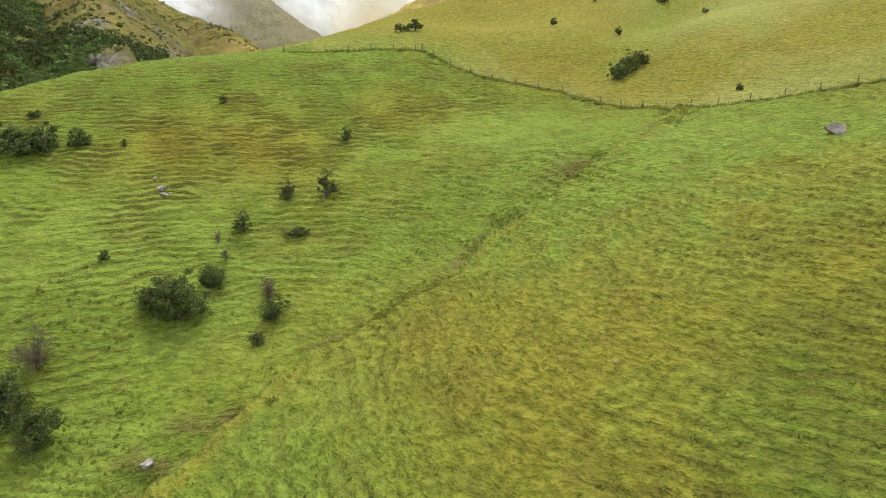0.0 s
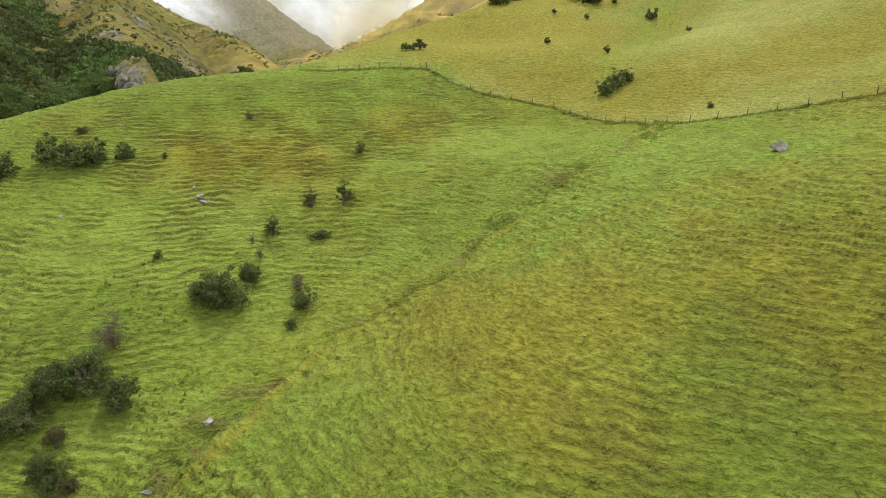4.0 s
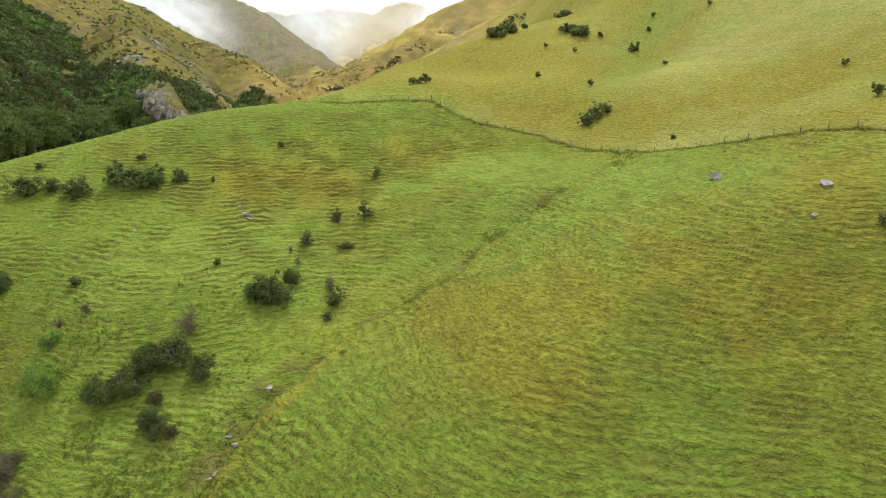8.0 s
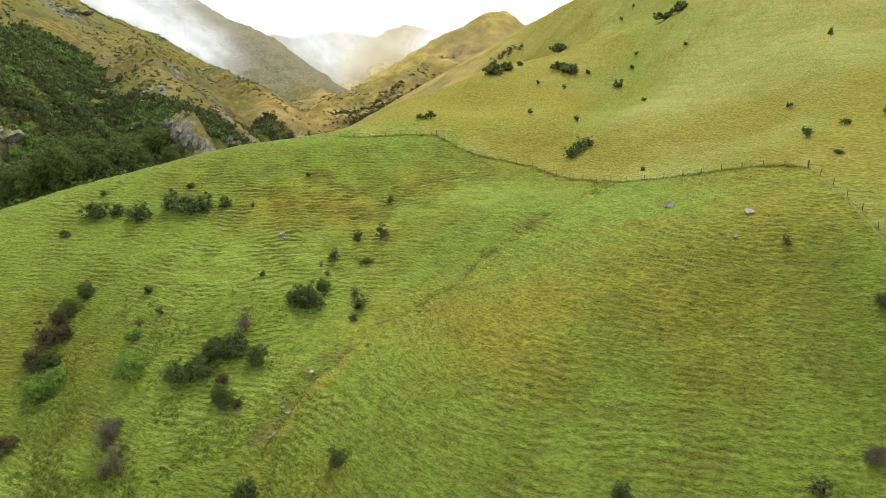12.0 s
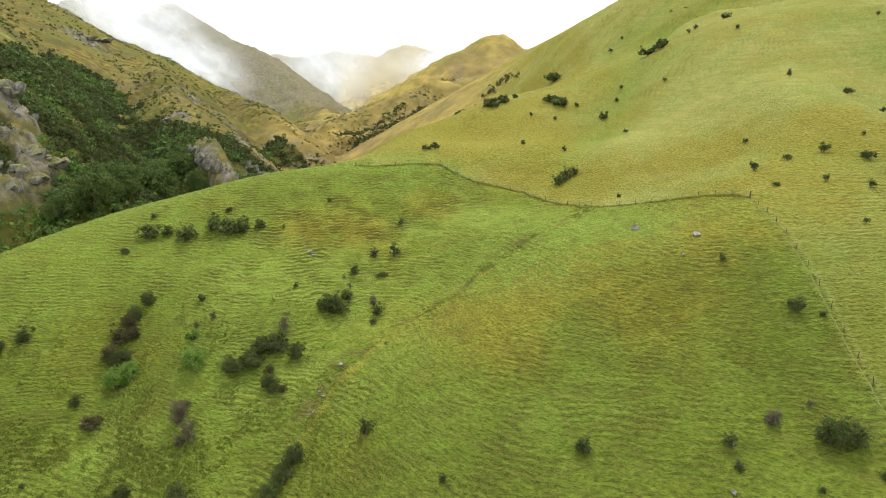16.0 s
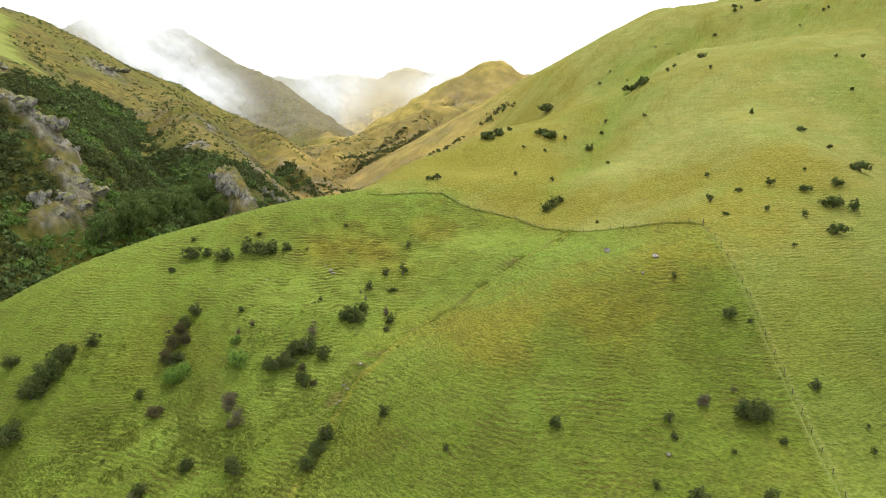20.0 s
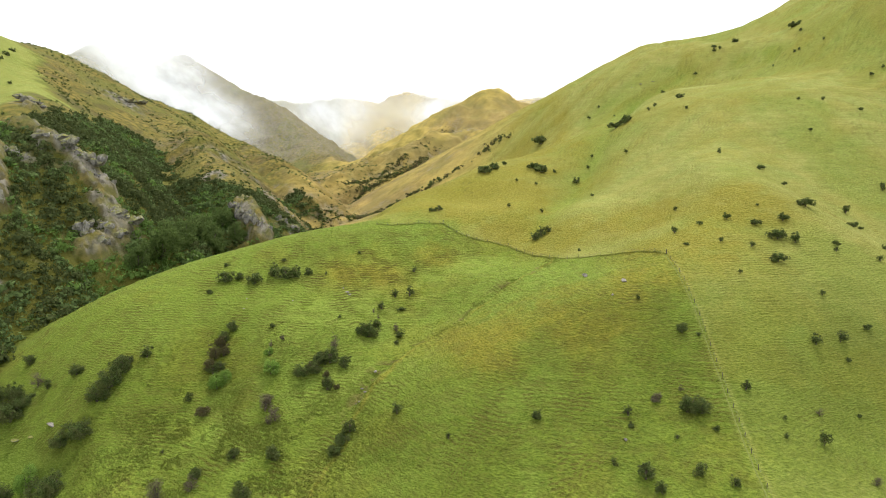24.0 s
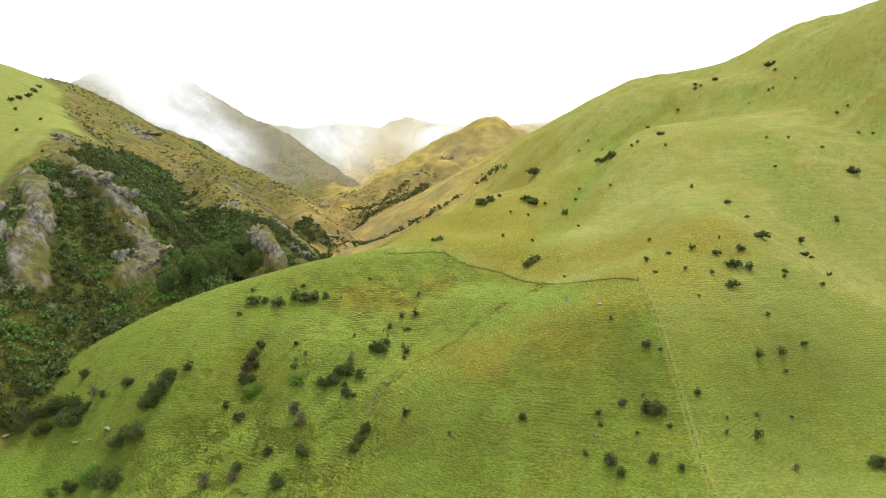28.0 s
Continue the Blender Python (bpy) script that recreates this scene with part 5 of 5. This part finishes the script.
stone_meshes = [rock_mesh("stone", s, 9, 0.10) for s in (23, 29, 31)]
for me_ in stone_meshes:
    me_.materials.append(boulder_mat)
rng = np.random.default_rng(31)
for k, ((x, y, _, broad, tall), z) in enumerate(zip(CRAGS, heights(CRAGS))):
    ob = crag(3 + k)
    ob.matrix_basis = pose(x - broad * 0.05, y + broad * 0.12, z + tall * 0.02, float(rng.uniform(-10, 10)), float(rng.uniform(-8, 8)), float(rng.uniform(-35, 35)))
    ob.scale = (broad * 1.5, broad * 1.3, tall * 0.85)
    tagged(ob, "weathered grey crag with lichen on the steep valley side", "rock", "crags of the valley side")
for k, ((x, y, broad), z) in enumerate(zip(STONES, heights(STONES))):
    if broad > 4:
        ob = new("rock_slab", slab_meshes[k % 8])
        ob.matrix_basis = pose(x, y, z - 0.3, 0, 0, float(rng.uniform(0, 360)))
        ob.scale = (broad, broad * 0.7, broad * 0.22)
        tagged(ob, "low bare grey-brown rock slab in the slope", "rock", "rock slabs")
        continue
    ob = new("boulder" if broad > 1.2 else "stone", stone_meshes[k % 3])
    ob.matrix_basis = pose(x, y, z + broad * 0.08, float(rng.uniform(-8, 8)), float(rng.uniform(-8, 8)), float(rng.uniform(0, 360)))
    ob.scale = (broad * 1.1, broad * 0.8, broad * 0.62)
    tagged(ob, "large pale grey boulder lying in the grass" if broad > 1.2 else "small pale stone lying in the grass", "rock", "boulders" if broad > 1.2 else "stones in the grass")


# ---- fences ----
def post_mesh(name, tall, r):
    rings = [(-0.4, r), (0.2, r), (tall * 0.6, r * 0.96), (tall - 0.04, r * 0.93), (tall, r * 0.72)]
    bm = bmesh.new()
    loops = []
    for z, rr in rings:
        loops.append([bm.verts.new((rr * math.cos(a) * (1 + 0.08 * math.sin(3 * a)), rr * math.sin(a), z)) for a in [2 * math.pi * k / 8 for k in range(8)]])
    for a, b in zip(loops[:-1], loops[1:]):
        for k in range(8):
            bm.faces.new((a[k], a[(k + 1) % 8], b[(k + 1) % 8], b[k]))
    bm.faces.new(loops[-1])
    me = bpy.data.meshes.new(name)
    bm.to_mesh(me)
    bm.free()
    me.materials.append(wood_mat)
    return me


post_me, strainer_me = post_mesh("post", 1.15, 0.06), post_mesh("strainer_post", 1.45, 0.12)


def fence(name, line, gap, label, strainers, seed):
    root = new(name)
    tagged(root, label, "fence")
    rng = np.random.default_rng(seed)
    stands = along(line, gap)
    feet = heights(stands)
    for (x, y, heading), z in zip(stands, feet):
        ob = new("post", post_me)
        ob.matrix_basis = pose(x, y, z, float(rng.uniform(-5, 5)), float(rng.uniform(-5, 5)), float(rng.uniform(0, 90)))
        ob.parent = root
    for (x, y), z in zip(strainers, heights(strainers)):
        ob = new("strainer_post", strainer_me)
        ob.matrix_basis = pose(x, y, z, 0, 3, 20)
        ob.parent = root
    for up in (0.2, 0.4, 0.62, 0.85, 1.08):
        limb = [((x, y, z + up), 0.005) for (x, y, heading), z in zip(stands, feet)]
        part("wire", tube_mesh("wire", limb), wire_mat, root)
    return root


def tube_mesh(name, limb):
    co, faces = [], []
    for k, (p, r) in enumerate(limb):
        co += [(p[0], p[1], p[2] + r), (p[0] + r, p[1] + r, p[2] - r), (p[0] - r, p[1] - r, p[2] - r)]
    for k in range(len(limb) - 1):
        for j in range(3):
            a, b = 3 * k + j, 3 * k + (j + 1) % 3
            faces.append((a, b, b + 3, a + 3))
    return fill_mesh(bpy.data.meshes.new(name), np.array(co), np.array(faces), True)


fence("saddle_fence", FENCE_SADDLE, 4.2, "post and wire fence running over the knoll and the saddle", [(-4, 129), (62, 64)], 41)
fence("spur_fence", FENCE_SPUR, 4.5, "post and wire fence running straight down the spur", [(52, -40)], 42)


# ---- mist ----
def mist(name, at, broad, tall, roll, thickness, scale, label, seed, deep=0.12, yaw=0):
    """A bank of thin cloud: a bulging sheet."""
    n, k = 36, 20
    u, v = np.meshgrid(np.linspace(-0.5, 0.5, n), np.linspace(-0.5, 0.5, k))
    w = deep * broad * (fractal(u * 100 + 300, v * 100 + 300, 30, seed, 3) - 0.5)
    co = np.stack([u * broad, w, v * tall], -1).reshape(-1, 3)
    i = np.arange(n * k).reshape(k, n)
    faces = np.stack([i[:-1, :-1], i[:-1, 1:], i[1:, 1:], i[1:, :-1]], -1).reshape(-1, 4)
    ob = new(name, fill_mesh(bpy.data.meshes.new(name), co, faces, True))
    ob.data.materials.append(mist_material(name, thickness, scale, (1, 1, 1.6)))
    ob.matrix_basis = pose(*at, 0, roll, yaw)
    ob.visible_shadow = False
    return tagged(ob, label, "cloud", kind="stuff")


def trodden(name, line, aside, wide, label):
    """A trodden strip of pale grass beside a line."""
    pts = along(line, 0.6)
    co = []
    for x, y, heading in pts:
        a = math.radians(heading)
        nx, ny = math.sin(a), -math.cos(a)
        for k in (aside - wide / 2, aside, aside + wide / 2):
            px, py = x + nx * k, y + ny * k
            co.append((px, py, 0.0))
    co = np.array(co)
    co[:, 2] = relief(co[:, 0], co[:, 1]) + 0.06
    i = np.arange(len(co)).reshape(-1, 3)
    faces = np.concatenate([np.stack([i[:-1, c], i[:-1, c + 1], i[1:, c + 1], i[1:, c]], -1) for c in (0, 1)])
    ob = new(name, fill_mesh(bpy.data.meshes.new(name), co, faces, True))
    ob.data.materials.append(track_mat)
    return tagged(ob, label, "path", kind="structure")


trodden("path", FENCE_SPUR, 0.6, 0.22, "pale trodden strip of grass along the spur fence")


# ---- dry flower stalks ----
def stalk_mesh():
    limb = [((0, 0, -0.1), 0.02), ((0.01, 0, 0.35), 0.018), ((0.0, 0.01, 0.55), 0.05), ((0.01, 0.0, 0.8), 0.06), ((0.0, 0.0, 1.0), 0.04), ((0, 0, 1.12), 0.008)]
    me = limb_mesh("flower_stalk", [limb], 6)
    me.materials.append(stalk_mat)
    return me


stalk_me = stalk_mesh()
rng = np.random.default_rng(61)
for (x, y), z in zip(STALKS, heights(STALKS)):
    ob = new("flower_stalk", stalk_me)
    ob.matrix_basis = pose(x, y, z, float(rng.uniform(-8, 8)), float(rng.uniform(-8, 8)), 0)
    ob.scale = (0.7, 0.7, float(rng.uniform(0.45, 0.7)))
    tagged(ob, "pale dry flower stalk standing in the grass", "plant", "dry flower stalks")


mist("mist_bank", (-470, 1000, 225), 330, 130, 34, 0.95, 0.012, "white mist clinging to the misty mountain's flank", 3)
mist("mist_bank", (-395, 1030, 175), 200, 90, 30, 0.8, 0.016, "white mist clinging to the misty mountain's flank", 5)
mist("mist_bank", (-640, 1100, 345), 520, 200, 25, 1.1, 0.009, "thick white cloud hiding the mountain's summit", 7)
mist("mist_bank", (-265, 1450, 215), 230, 200, 48, 0.8, 0.011, "white mist drifting in the valley head", 9)
mist("mist_bank", (-20, 1500, 250), 220, 150, -25, 0.85, 0.012, "white mist drifting before the far range", 11)
mist("mist_bank", (270, 1480, 305), 420, 140, 0, 1.0, 0.010, "low white cloud behind the long hillside", 13)
mist("mist_veil", (-250, 2050, 330), 2600, 620, 0, 0.48, 0.004, "thin pale haze before the far range", 15, 0.03)
mist("mist_veil", (-560, 1120, 230), 1000, 460, 0, 0.26, 0.005, "thin pale haze before the misty mountain", 17, 0.03, -38)
